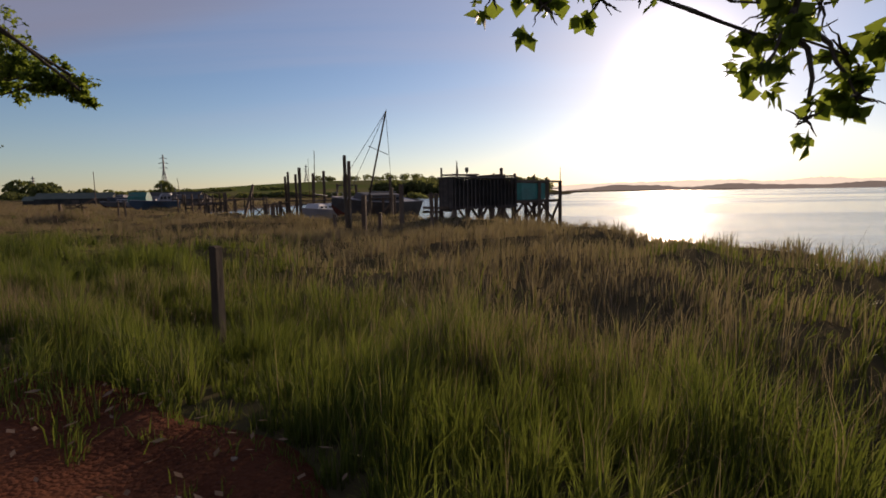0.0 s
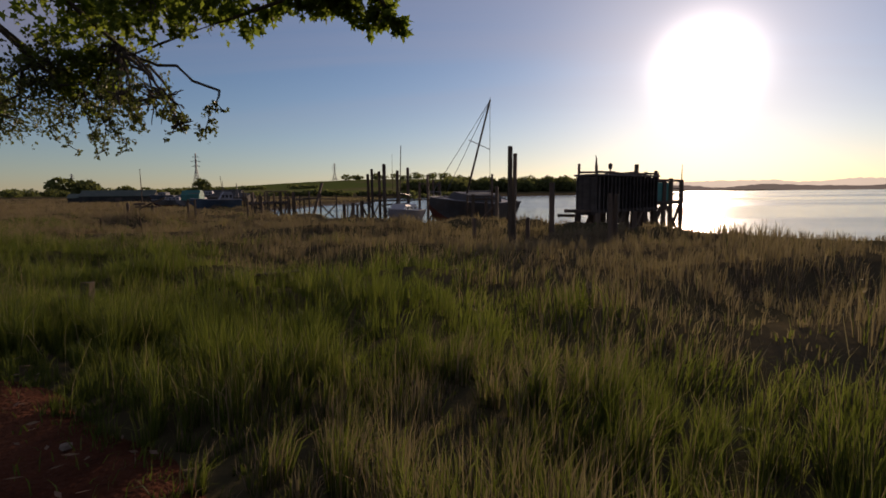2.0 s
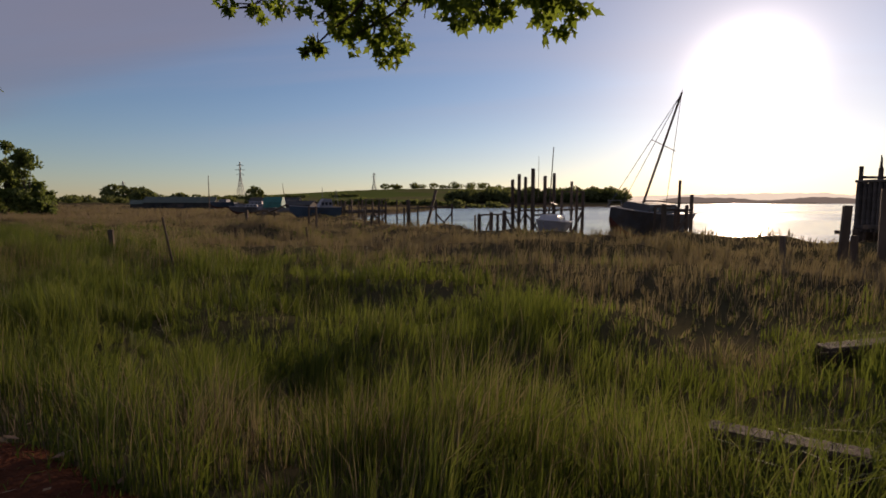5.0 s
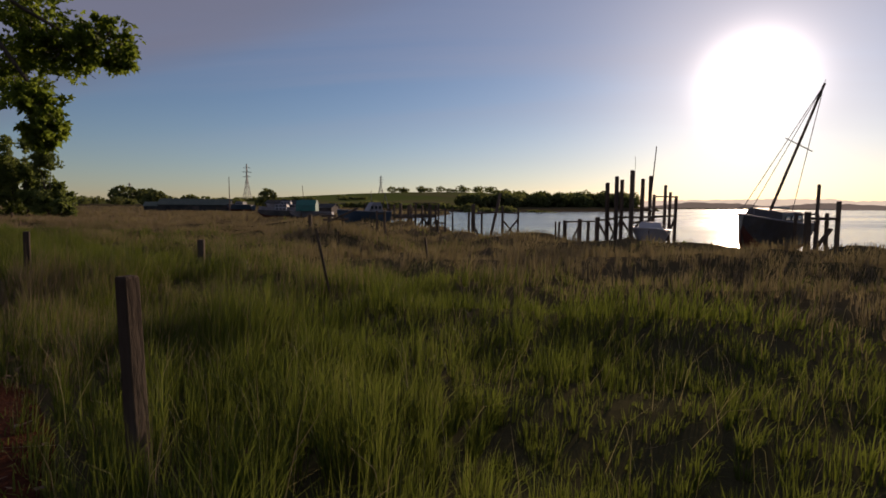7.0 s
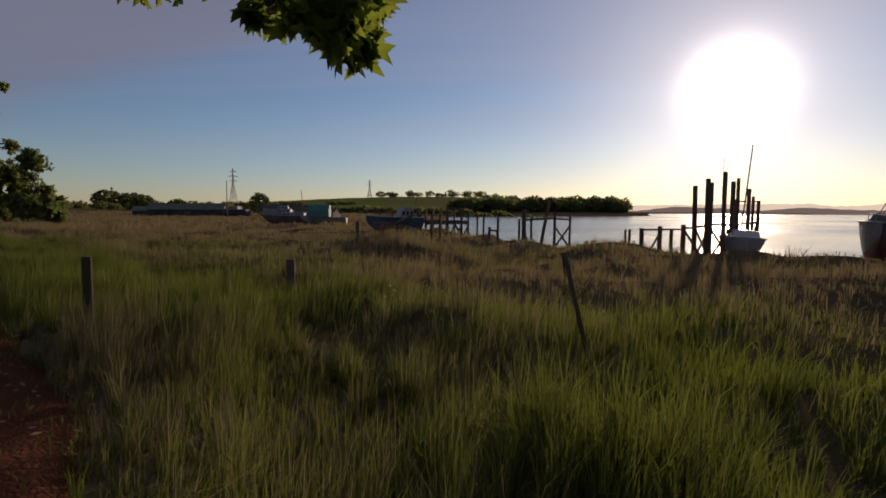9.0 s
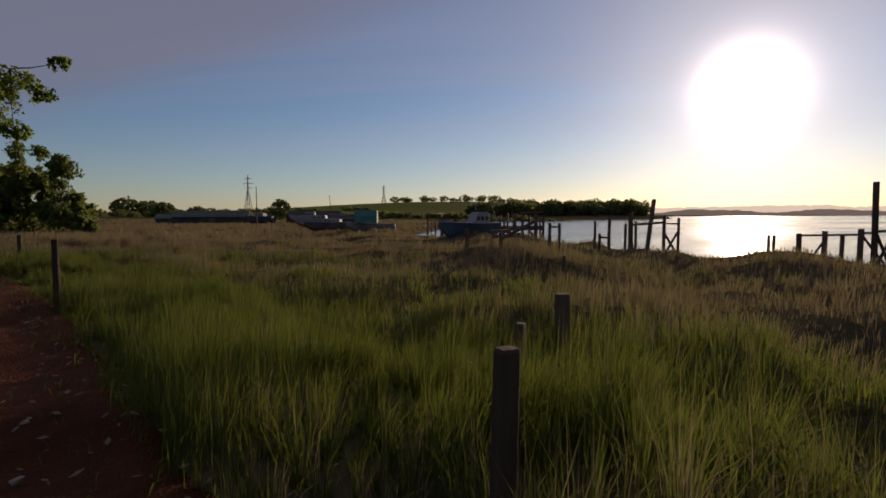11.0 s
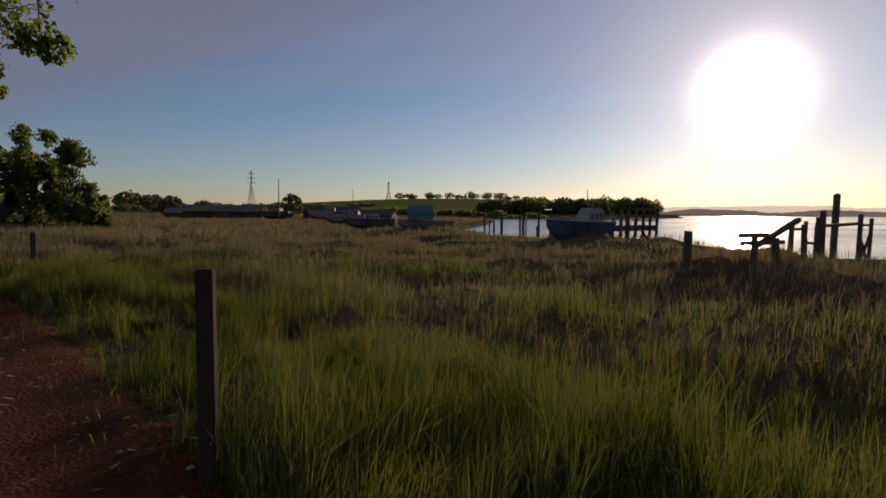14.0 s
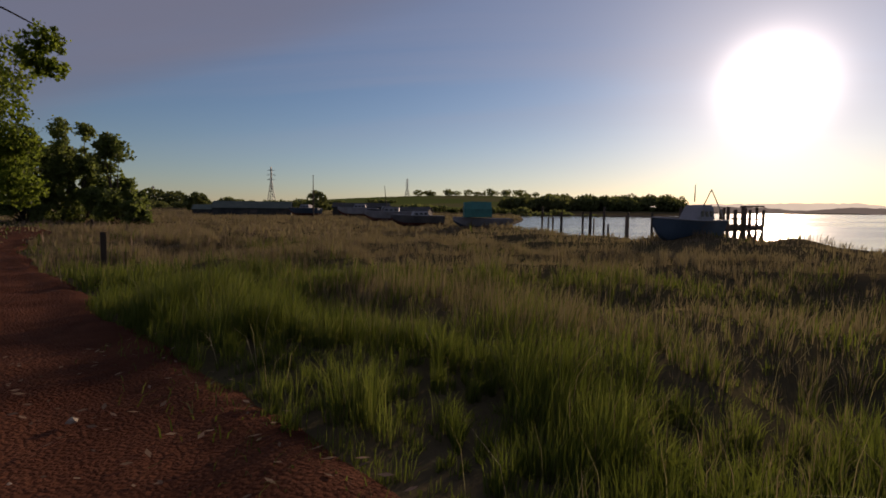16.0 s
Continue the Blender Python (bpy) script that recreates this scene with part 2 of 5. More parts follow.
MAT_SHORE_GLOW = haze_glow_material("haze_glow_far_shore", (0.24, 0.205, 0.18), 0.62)
MAT_DULL = solid("dull_white_paint", (0.24, 0.25, 0.28), (0.34, 0.34, 0.36), 1.2, 0.6, 0.1, dirt=(0.18, 0.16, 0.14))

# ---- plan: s along the path, d to its right ----
H, N = Vector((-0.7904, 0.6125, 0)), Vector((0.6125, 0.7904, 0))


def at_plan(s, d, z=0.0):
    v = H * s + N * d
    return Vector((v.x, v.y, z))


RNG = np.random.default_rng(7)
LATTICE = RNG.random((8, 256, 256))


def wave(x, y, size, layer=0):
    """Smooth value noise, 0 to 1, with lumps of about that size."""
    x, y = np.asarray(x, float) / size + 500.3, np.asarray(y, float) / size + 500.7
    i, j = np.floor(x).astype(int), np.floor(y).astype(int)
    u, v = x - i, y - j
    u, v = u * u * (3 - 2 * u), v * v * (3 - 2 * v)
    L = LATTICE[layer]
    g = lambda a, b: L[a % 256, b % 256]
    return (g(i, j) * (1 - u) + g(i + 1, j) * u) * (1 - v) + (g(i, j + 1) * (1 - u) + g(i + 1, j + 1) * u) * v


BANK = [(14, -420), (10.5, -20), (9.91, 6.72), (9.18, 13.72), (6.46, 19.7), (4.04, 24.09), (0.01, 29.68),
        (-4.87, 30.49), (-9.36, 34.9), (-13.35, 39.3), (-16.91, 44.31), (-19.9, 47.33), (-25.86, 53.36), (-29.81, 63.38), (-32, 78), (-31, 95), (-27, 130), (-25, 170), (-34, 225), (-10, 262), (60, 318), (110, 385), (125, 430), (190, 700), (420, 1250), (1200, 1700), (3900, 2300), (3900, -420)]


def shore_distance(x, y):
    """Metres to the water's edge, negative over water."""
    p = np.array(BANK, float)
    q = np.roll(p, -1, axis=0)
    x, y = np.asarray(x, float), np.asarray(y, float)
    best = np.full(x.shape, 1e9)
    inside = np.zeros(x.shape, bool)
    for (ax, ay), (bx, by) in zip(p, q):
        dx, dy = bx - ax, by - ay
        k = np.clip(((x - ax) * dx + (y - ay) * dy) / (dx * dx + dy * dy), 0, 1)
        best = np.minimum(best, np.hypot(x - ax - k * dx, y - ay - k * dy))
        with np.errstate(divide="ignore", invalid="ignore"):
            inside ^= ((ay > y) != (by > y)) & (x < dx * (y - ay) / (dy if dy else 1e-9) + ax)
    return np.where(inside, -best, best)


WINDING = ((-3, 1, 4, 6.3, 9.1, 11.5, 13.8, 16.2, 18.6, 21, 23.2, 25.7, 28.5, 31.4, 33.8, 36, 38.1, 40, 44, 60, 84),
           (1.6, 1.85, 2.15, 2.3, 2.35, 2.25, 1.85, 1.05, 0.28, 0.05, 0.08, 0.28, 0.62, 0.78, 0.88, 1.18, 1.36, 1.42, 1.5, 2.1, 3.2))


def edge_of_path(s):
    """Where the grass begins, right of the path."""
    s = np.asarray(s, float)
    bend = np.interp(s, WINDING[0], WINDING[1])
    e = bend + 0.66 + 0.8 * np.exp(-((s - 1.0) / 4.0) ** 2) 
    return e + 0.3 * (wave(s, s * 0, 2.2, 3) - 0.5) + 2.2 * np.clip((s - 58) / 14, 0, 1) ** 2


def centre_of_path(s):
    return edge_of_path(s) - 1.35


def height(x, y):
    """The lie of the land."""
    x, y = np.asarray(x, float), np.asarray(y, float)
    s, d = x * H.x + y * H.y, x * N.x + y * N.y
    off = np.abs(d - centre_of_path(np.clip(s, -60, 90)))
    lumps = 0.46 * (wave(x, y, 1.4, 0) - 0.5) + 0.36 * (wave(x, y, 4.0, 1) - 0.5)
    k = np.clip((off - 1.3) / 2.0, 0, 1)
    z = -0.05 + k * (lumps - 0.10)
    z = z + 0.6 * np.clip((-d - 4) / 10, 0, 1)
    sd = shore_distance(x, y)
    t = np.clip((1.2 - sd) / 3.2, 0, 1)
    z = z * (1 - t) - 2.4 * t
    r = np.hypot(x, y)
    # low bank thrown up along the water
    rise, fall = np.clip((sd - 0.4) / 1.6, 0, 1), np.clip((sd - 2.6) / 6.0, 0, 1)
    lip = rise * rise * (3 - 2 * rise) * (1 - fall * fall * (3 - 2 * fall)) * np.clip((110 - r) / 40, 0, 1) * np.clip((d - 3.5) / 2.5, 0, 1)
    z = z + lip * (0.20 + 0.16 * wave(x, y, 3.2, 5))
    z = z + 0.42 * np.exp(-((x + 23.6) ** 2 + (y - 47.4) ** 2) / 7.0)
    z = z + 0.42 * np.exp(-((x + 22.6) ** 2 + (y - 35.3) ** 2) / 9.0)
    hill = 17 * np.exp(-((x + 70) / 250) ** 2 - ((y - 650) / 170) ** 2) + 12 * np.exp(-((x + 520) / 380) ** 2 - ((y - 1000) / 240) ** 2)
    hill = hill + 2.0 * np.clip((r - 150) / 300, 0, 1)
    return z + hill * np.clip(sd / 40, 0, 1)


# ---- building helpers ----
def part(name, bm, mat, parent, label=""):
    """One mesh under a thing or under a part; bm is in world metres."""
    root = parent
    while root.parent:
        root = root.parent
    bmesh.ops.translate(bm, verts=bm.verts, vec=-root.location)
    me = bpy.data.meshes.new(name)
    bmesh.ops.recalc_face_normals(bm, faces=bm.faces)
    bm.to_mesh(me)
    bm.free()
    me.materials.append(mat)
    ob = new(name, me)
    ob.parent = parent
    if label:
        ob["label"] = label
    return ob


def thing(name, loc, label, category, group=""):
    ob = new(name)
    ob.location = loc
    ob.empty_display_size = 0.2
    return tagged(ob, label, category, group)


def basis(p, q):
    a = (Vector(q) - Vector(p))
    L = a.length
    a = a / L
    ref = Vector((0, 0, 1)) if abs(a.z) < 0.9 else Vector((1, 0, 0))
    u = a.cross(ref).normalized()
    return a, u, u.cross(a), L


def beam(bm, p, q, w, h=None, taper=1.0, rough=0.0, turn=0.0):
    """A squared timber from p to q with chamfered edges."""
    h = h or w
    a, u, v, L = basis(p, q)
    if turn:
        u, v = u * math.cos(turn) + v * math.sin(turn), v * math.cos(turn) - u * math.sin(turn)
    rings = []
    c = 0.18
    prof = [(-1 + c, -1), (1 - c, -1), (1, -1 + c), (1, 1 - c), (1 - c, 1), (-1 + c, 1), (-1, 1 - c), (-1, -1 + c)]
    for k, sc in ((0.0, 1.0), (0.5, (1 + taper) / 2), (0.99, taper), (1.0, taper * 0.86)):
        o = Vector(p) + a * (L * k)
        if rough and 0 < k:
            o += (u * random.uniform(-1, 1) + v * random.uniform(-1, 1)) * rough
        rings.append([bm.verts.new(o + u * (x * w * sc / 2) + v * (y * h * sc / 2)) for x, y in prof])
    for r0, r1 in zip(rings, rings[1:]):
        for i in range(8):
            bm.faces.new((r0[i], r0[(i + 1) % 8], r1[(i + 1) % 8], r1[i]))
    bm.faces.new(rings[0][::-1])
    bm.faces.new(rings[-1])
    return bm


def tube(bm, pts, radii, seg=6):
    """A round limb through the points."""
    rings = []
    for i, p in enumerate(pts):
        a, u, v, _ = basis(pts[max(i - 1, 0)], pts[min(i + 1, len(pts) - 1)])
        rings.append([bm.verts.new(Vector(p) + (u * math.cos(k * 2 * math.pi / seg) + v * math.sin(k * 2 * math.pi / seg)) * radii[i]) for k in range(seg)])
    for r0, r1 in zip(rings, rings[1:]):
        best = min(range(seg), key=lambda o: (r0[0].co - r1[o].co).length)
        for i in range(seg):
            bm.faces.new((r0[i], r0[(i + 1) % seg], r1[(i + 1 + best) % seg], r1[(i + best) % seg]))
    bm.faces.new(rings[0][::-1])
    bm.faces.new(rings[-1])
    return bm


def box(bm, centre, size, rz=0.0, bevel=0.02):
    r = bmesh.ops.create_cube(bm, size=1.0)
    bmesh.ops.scale(bm, vec=size, verts=r["verts"])
    edges = list({e for v in r["verts"] for e in v.link_edges})
    vs = r["verts"]
    if bevel:
        out = bmesh.ops.bevel(bm, geom=edges, offset=bevel, segments=1, affect="EDGES")
        vs = list({v for f in out["faces"] for v in f.verts} | {v for v in vs if v.is_valid})
    bmesh.ops.rotate(bm, cent=(0, 0, 0), matrix=Matrix.Rotation(rz, 3, "Z"), verts=vs)
    bmesh.ops.translate(bm, vec=centre, verts=vs)
    return bm


def mesh_arrays(name, verts, faces, mats):
    """A mesh from arrays: verts (n, 3) and a list of face index arrays of equal width each."""
    me = bpy.data.meshes.new(name)
    me.vertices.add(len(verts))
    me.vertices.foreach_set("co", np.ascontiguousarray(verts, np.float32).ravel())
    loops = np.concatenate([f.ravel() for f in faces])
    totals = np.concatenate([np.full(len(f), f.shape[1]) for f in faces])
    me.loops.add(len(loops))
    me.loops.foreach_set("vertex_index", loops.astype(np.int32))
    me.polygons.add(len(totals))
    me.polygons.foreach_set("loop_start", (np.cumsum(totals) - totals).astype(np.int32))
    me.update(calc_edges=True)
    for m in mats:
        me.materials.append(m)
    return me


def blades(name, p, h, w, lean, mat, label, category, away=None):
    """Grass: one tapered, bent blade at each row of p."""
    n = len(p)
    a = RNG.uniform(0, 2 * np.pi, n)
    side = np.stack([np.cos(a), np.sin(a), 0 * a], 1)
    phi = RNG.uniform(0, 2 * np.pi, n)
    bend = np.stack([np.cos(phi) + 0.35, np.sin(phi) - 0.1, 0 * phi], 1) * (lean * h)[:, None]
    if away is not None:
        bend = bend * 0.45 + np.concatenate([away, 0 * away[:, :1]], 1) * (lean * h)[:, None] * 0.8
    up = np.stack([0 * h, 0 * h, h], 1)
    half = side * (w / 2)[:, None]
    mid = p + up * 0.55 + bend * 0.3
    tip = p + up * (1 - 0.25 * lean[:, None]) + bend
    v = np.stack([p - half, p + half, mid - half * 0.75, mid + half * 0.75, tip], 1).reshape(-1, 3)
    o = np.arange(n)[:, None] * 5
    me = mesh_arrays(name, v, [o + np.array([0, 1, 3, 2]), o + np.array([2, 3, 4])], [mat])
    return tagged(new(name, me), label, category, kind="stuff")


# ---- ground, water, distance ----
def build_ground():
    centre = np.array([-15.0, 15.0])
    radii = [0.0]
    r = 0.5
    while r < 4700:
        radii.append(r)
        r = r + max(0.5, r * 0.04)
    seg = 420
    ang = np.arange(seg) * 2 * np.pi / seg
    R = np.array(radii[1:])
    x = centre[0] + np.outer(R, np.cos(ang))
    y = centre[1] + np.outer(R, np.sin(ang))
    z = height(x, y)
    verts = np.concatenate([[[*centre, float(height(centre[0], centre[1]))]], np.stack([x, y, z], 2).reshape(-1, 3)])
    i = np.arange(len(R) - 1)[:, None] * seg
    k = np.arange(seg)[None, :]
    quads = np.stack([1 + i + k, 1 + i + seg + k, 1 + i + seg + (k + 1) % seg, 1 + i + (k + 1) % seg], 2).reshape(-1, 4)
    fan = np.stack([0 * k[0], 1 + k[0], 1 + (k[0] + 1) % seg], 1)
    me = mesh_arrays("ground", verts, [quads, fan], [MAT_GROUND])
    me.polygons.foreach_set("use_smooth", np.ones(len(me.polygons), bool))
    tagged(new("ground", me), "flat salt marsh soil under grass, rising to green fields", "ground", kind="structure")


def build_path():
    s = np.arange(-30, 84, 0.16)
    u = np.linspace(-1, 1, 19)
    S, U = np.meshgrid(s, u, indexing="ij")
    c = centre_of_path(s)[:, None]
    D = c + U * (1.45 + 0.25 * (wave(S, U * 3, 0.8, 4) - 0.5))
    x, y = H.x * S + N.x * D, H.y * S + N.y * D
    rut = 0.03 * np.exp(-((np.abs(U) - 0.5) / 0.18) ** 2)
    z = 0.03 - rut + 0.05 * (wave(x, y, 0.35, 5) - 0.5) + 0.06 * (wave(x, y, 1.2, 6) - 0.5) - 0.13 * np.clip((np.abs(U) - 0.8) / 0.2, 0, 1)
    z = z + np.clip(height(x, y) + 0.05, -0.05, 3)
    n, m = S.shape
    i = np.arange(n - 1)[:, None] * m + np.arange(m - 1)[None, :]
    quads = np.stack([i, i + m, i + m + 1, i + 1], 2).reshape(-1, 4)
    me = mesh_arrays("path", np.stack([x, y, z], 2).reshape(-1, 3), [quads], [MAT_PATH])
    me.polygons.foreach_set("use_smooth", np.ones(len(me.polygons), bool))
    tagged(new("path", me), "red earth footpath, trodden and uneven, beside the marsh", "path", kind="structure")


def build_water():
    e = 4600
    me = mesh_arrays("water", np.array([[-e, -e, -0.9], [e, -e, -0.9], [e, e, -0.9], [-e, e, -0.9]], float), [np.array([[0, 1, 2, 3]])], [MAT_WATER])
    tagged(new("water", me), "wide tidal river with small ripples, low sun on it", "water", kind="structure")


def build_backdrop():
    """Rolling hills and far shore on the horizon, self-lit to stand in for haze."""
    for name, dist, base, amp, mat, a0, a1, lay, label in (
            ("backdrop", 4400, 58, 56, MAT_HILL_GLOW, 8, 75, 2, "pale hills beyond the river, haze painted in as glow"),
            ("backdrop", 1900, 15, 17, MAT_SHORE_GLOW, 14, 80, 5, "low wooded far shore of the river, haze painted as glow")):
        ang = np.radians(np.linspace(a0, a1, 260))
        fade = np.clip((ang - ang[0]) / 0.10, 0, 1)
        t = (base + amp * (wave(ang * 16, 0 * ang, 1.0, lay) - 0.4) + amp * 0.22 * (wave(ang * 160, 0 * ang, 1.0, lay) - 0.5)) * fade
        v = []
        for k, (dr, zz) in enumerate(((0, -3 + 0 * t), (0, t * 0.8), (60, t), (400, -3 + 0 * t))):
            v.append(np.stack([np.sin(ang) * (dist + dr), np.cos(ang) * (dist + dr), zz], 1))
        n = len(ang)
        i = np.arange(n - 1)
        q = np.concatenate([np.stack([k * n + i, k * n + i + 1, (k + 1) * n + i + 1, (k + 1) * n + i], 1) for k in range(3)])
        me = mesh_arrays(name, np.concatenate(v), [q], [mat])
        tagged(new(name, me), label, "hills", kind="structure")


build_ground()
build_path()
build_water()
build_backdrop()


# ---- leaves and trees ----
def leaf_mesh(name, centres, radii, counts, size, mat, parent, droop=0.3, label="", lobed=False):
    """Many small folded leaves, gathered in clumps with gaps, as one crown mesh."""
    pts, sz = [], []
    for c, r, k in zip(centres, radii, counts):
        m = max(3, int(k / 14))
        sub = RNG.normal(size=(m, 3))
        sub /= np.linalg.norm(sub, axis=1)[:, None]
        sub = np.array(c) + sub * (RNG.random((m, 1)) ** 0.45) * np.array(r)
        which = RNG.integers(0, m, k)
        pts.append(sub[which] + RNG.normal(size=(k, 3)) * np.array(r) * 0.11)
        sz.append(size * RNG.uniform(0.55, 1.25, k))
    p, sz = np.concatenate(pts), np.concatenate(sz)
    n = len(p)
    a = RNG.uniform(0, 2 * np.pi, n)
    tilt = RNG.uniform(-1.2, 0.5, n) - droop
    ax = np.stack([np.cos(a) * np.cos(tilt), np.sin(a) * np.cos(tilt), np.sin(tilt)], 1)
    sd = np.cross(ax, RNG.normal(size=(n, 3)))
    sd /= np.linalg.norm(sd, axis=1)[:, None]
    nr = np.cross(sd, ax)
    L, Wd = sz[:, None], sz[:, None] * 0.42
    if lobed:                              # five lobes about a raised middle
        ring = ((-2.7, 0.30), (-2.1, 0.62), (-1.55, 0.36), (-1.05, 0.88), (-0.5, 0.45), (0.0, 1.0), (0.5, 0.45), (1.05, 0.88), (1.55, 0.36), (2.1, 0.62), (2.7, 0.30))
        cols = [p + ax * L * 0.3 - nr * L * 0.06] + [p + ax * L * (0.3 + 0.7 * r * math.cos(t)) + sd * L * 0.62 * r * math.sin(t) + nr * L * 0.10 * math.sin(3 * t) for t, r in ring]
        v = np.stack(cols, 1).reshape(-1, 3) - np.array(parent.location)
        o = np.arange(n)[:, None] * 12
        me = mesh_arrays(name, v, [o + np.array([0, i, i + 1]) for i in range(1, 11)], [mat])
        ob = new(name, me)
        ob.parent = parent
        return ob
    v = np.stack([p, p + ax * L * 0.45 + sd * Wd + nr * Wd * 0.25, p + ax * L, p + ax * L * 0.45 - sd * Wd + nr * Wd * 0.25,
                  p + ax * L * 0.5 - nr * Wd * 0.1], 1).reshape(-1, 3)
    v -= np.array(parent.location)
    o = np.arange(n)[:, None] * 5
    me = mesh_arrays(name, v, [o + np.array([0, 1, 4]), o + np.array([1, 2, 4]), o + np.array([2, 3, 4]), o + np.array([3, 0, 4])], [mat])
    ob = new(name, me)
    ob.parent = parent
    if label:
        ob["label"] = label
    return ob


def wander(p, q, n, jitter, sag=0.0):
    out = []
    p, q = Vector(p), Vector(q)
    for i in range(n + 1):
        k = i / n
        j = jitter * math.sin(math.pi * k)
        out.append(p.lerp(q, k) + Vector((random.uniform(-j, j), random.uniform(-j, j), random.uniform(-j, j) + sag * math.sin(math.pi * k))))
    return out


def tree(base, top, label, sprays, leaf=0.085, mat=MAT_LEAF, crown=(2.2, 1400), twigs=7, name="tree", lobed=False, strands=(), dense=1.7):
    """A tree at base: sprays are (x, y, z, radius, leaves) that its limbs carry; a crown stands above."""
    base = Vector(base)
    t = thing(name, base, label, "tree", "trees along the path")
    head = base + Vector((random.uniform(-0.3, 0.3), random.uniform(-0.3, 0.3), top))
    bm = bmesh.new()
    trunk = wander(base - Vector((0, 0, 0.2)), head, 7, 0.18)
    tube(bm, trunk, [0.24 * (1 - 0.8 * i / 7) + 0.02 for i in range(8)], 9)
    part("trunk", bm, MAT_BARK, t)
    bm = bmesh.new()
    forks = {}
    for x, y, z, r, k in sprays:
        c = Vector((x, y, z))
        knot = trunk[3 + (len(forks) % 4)]
        key = (round(c.x / 3), round(c.y / 3))
        if key not in forks:
            way = wander(knot, c + Vector((0, 0, 0.5 * r)), 7, 0.16, 0.5 if (c - knot).length < 5.0 else 1.7)
            tube(bm, way, [0.075 * (1 - 0.85 * i / 7) + 0.006 for i in range(8)], 6)
            forks[key] = way
        near = min(forks[key][3:], key=lambda v: (v - c).length)
        if (near - c).length > 0.1:
            tube(bm, wander(near, c, 5, 0.06), [0.02 - 0.0028 * i for i in range(6)], 5)
        for _ in range(twigs):
            e = c + Vector((random.uniform(-1, 1), random.uniform(-1, 1), random.uniform(-1, 0.7))).normalized() * r * random.uniform(0.6, 1.05)
            tube(bm, wander(c + (e - c) * 0.05, e, 4, 0.07 * r), [0.009, 0.007, 0.0055, 0.004, 0.0025], 4)
    for _ in range(6):
        e = head + Vector((random.uniform(-1, 1), random.uniform(-1, 1), random.uniform(-0.3, 0.8))) * crown[0]
        tube(bm, wander(trunk[5], e, 5, 0.2), [0.06, 0.05, 0.038, 0.028, 0.018, 0.01], 5)
    hang = []
    for x0, y0, z0, x1, y1, z1 in strands:  # hanging sprays with leaves all along
        way = wander((x0, y0, z0), (x1, y1, z1), 9, 0.04)
        tube(bm, way, [0.011 - 0.0009 * i for i in range(10)], 4)
        near = min((q for f in forks.values() for q in f), key=lambda q: (q - way[0]).length)
        tube(bm, wander(near, way[0], 5, 0.08), [0.016, 0.015, 0.014, 0.013, 0.012, 0.011], 5)
        for q in way[2:]:
            e = q + Vector((random.uniform(-1, 1), random.uniform(-1, 1), random.uniform(-0.8, 0.3))) * 0.10
            tube(bm, [q, q.lerp(e, 0.5), e], [0.005, 0.004, 0.002], 4)
            hang += [(*q, 0.055), (*q.lerp(e, 0.8), 0.06)]
    part("branchwork", bm, MAT_BARK, t)
    if hang:
        leaf_mesh("hanging_foliage", [h[:3] for h in hang], [(h[3],) * 3 for h in hang], [18] * len(hang), leaf * 0.8, mat, t)
    cs = [(x, y, z) for x, y, z, r, k in sprays]
    leaf_mesh("foliage", cs, [(r, r, r * 0.85) for *_, r, k in sprays], [int(k * dense) for *_, k in sprays], leaf, mat, t, lobed=lobed)
    if crown[1]:
        cs = [tuple(head + Vector((random.uniform(-1, 1), random.uniform(-1, 1), random.uniform(-0.4, 0.7))) * crown[0]) for _ in range(9)]
        leaf_mesh("crown", cs, [(1.0, 1.0, 0.8)] * 9, [int(crown[1] / 9)] * 9, 0.13, mat, t)
    return t


def shrub(base, h, wide, label, leaves=5000, size=0.16, mat=MAT_SHRUB_LEAF):
    base = Vector(base)
    t = thing("shrub", base, label, "shrub", "shrubs where the path ends")
    cs, rs, ks = [], [], []
    bm = bmesh.new()
    for i in range(26):
        k = random.random()
        a = random.uniform(0, 2 * math.pi)
        rr = wide * math.sqrt(random.random()) * (1.0 - 0.65 * k * k)
        c = base + Vector((math.cos(a) * rr, math.sin(a) * rr, h * (0.05 + 0.88 * k ** 1.25)))
        cs.append(tuple(c))
        q = random.uniform(0.5, 1.0) * wide * 0.36
        rs.append((q, q, q * random.uniform(0.8, 1.5)))
        ks.append(int(leaves / 26))
        tube(bm, wander(base + Vector((random.uniform(-0.3, 0.3), random.uniform(-0.3, 0.3), -0.2)), c, 5, 0.2), [0.09, 0.075, 0.06, 0.045, 0.03, 0.012], 5)
    part("branchwork", bm, MAT_BARK, t)
    leaf_mesh("crown", cs, rs, ks, size, mat, t, 0.0)
    return t


# ---- trees along the path ----
def leftside(s, d=-3.2):
    p = at_plan(s, d)
    return (p.x, p.y, float(height(p.x, p.y)))


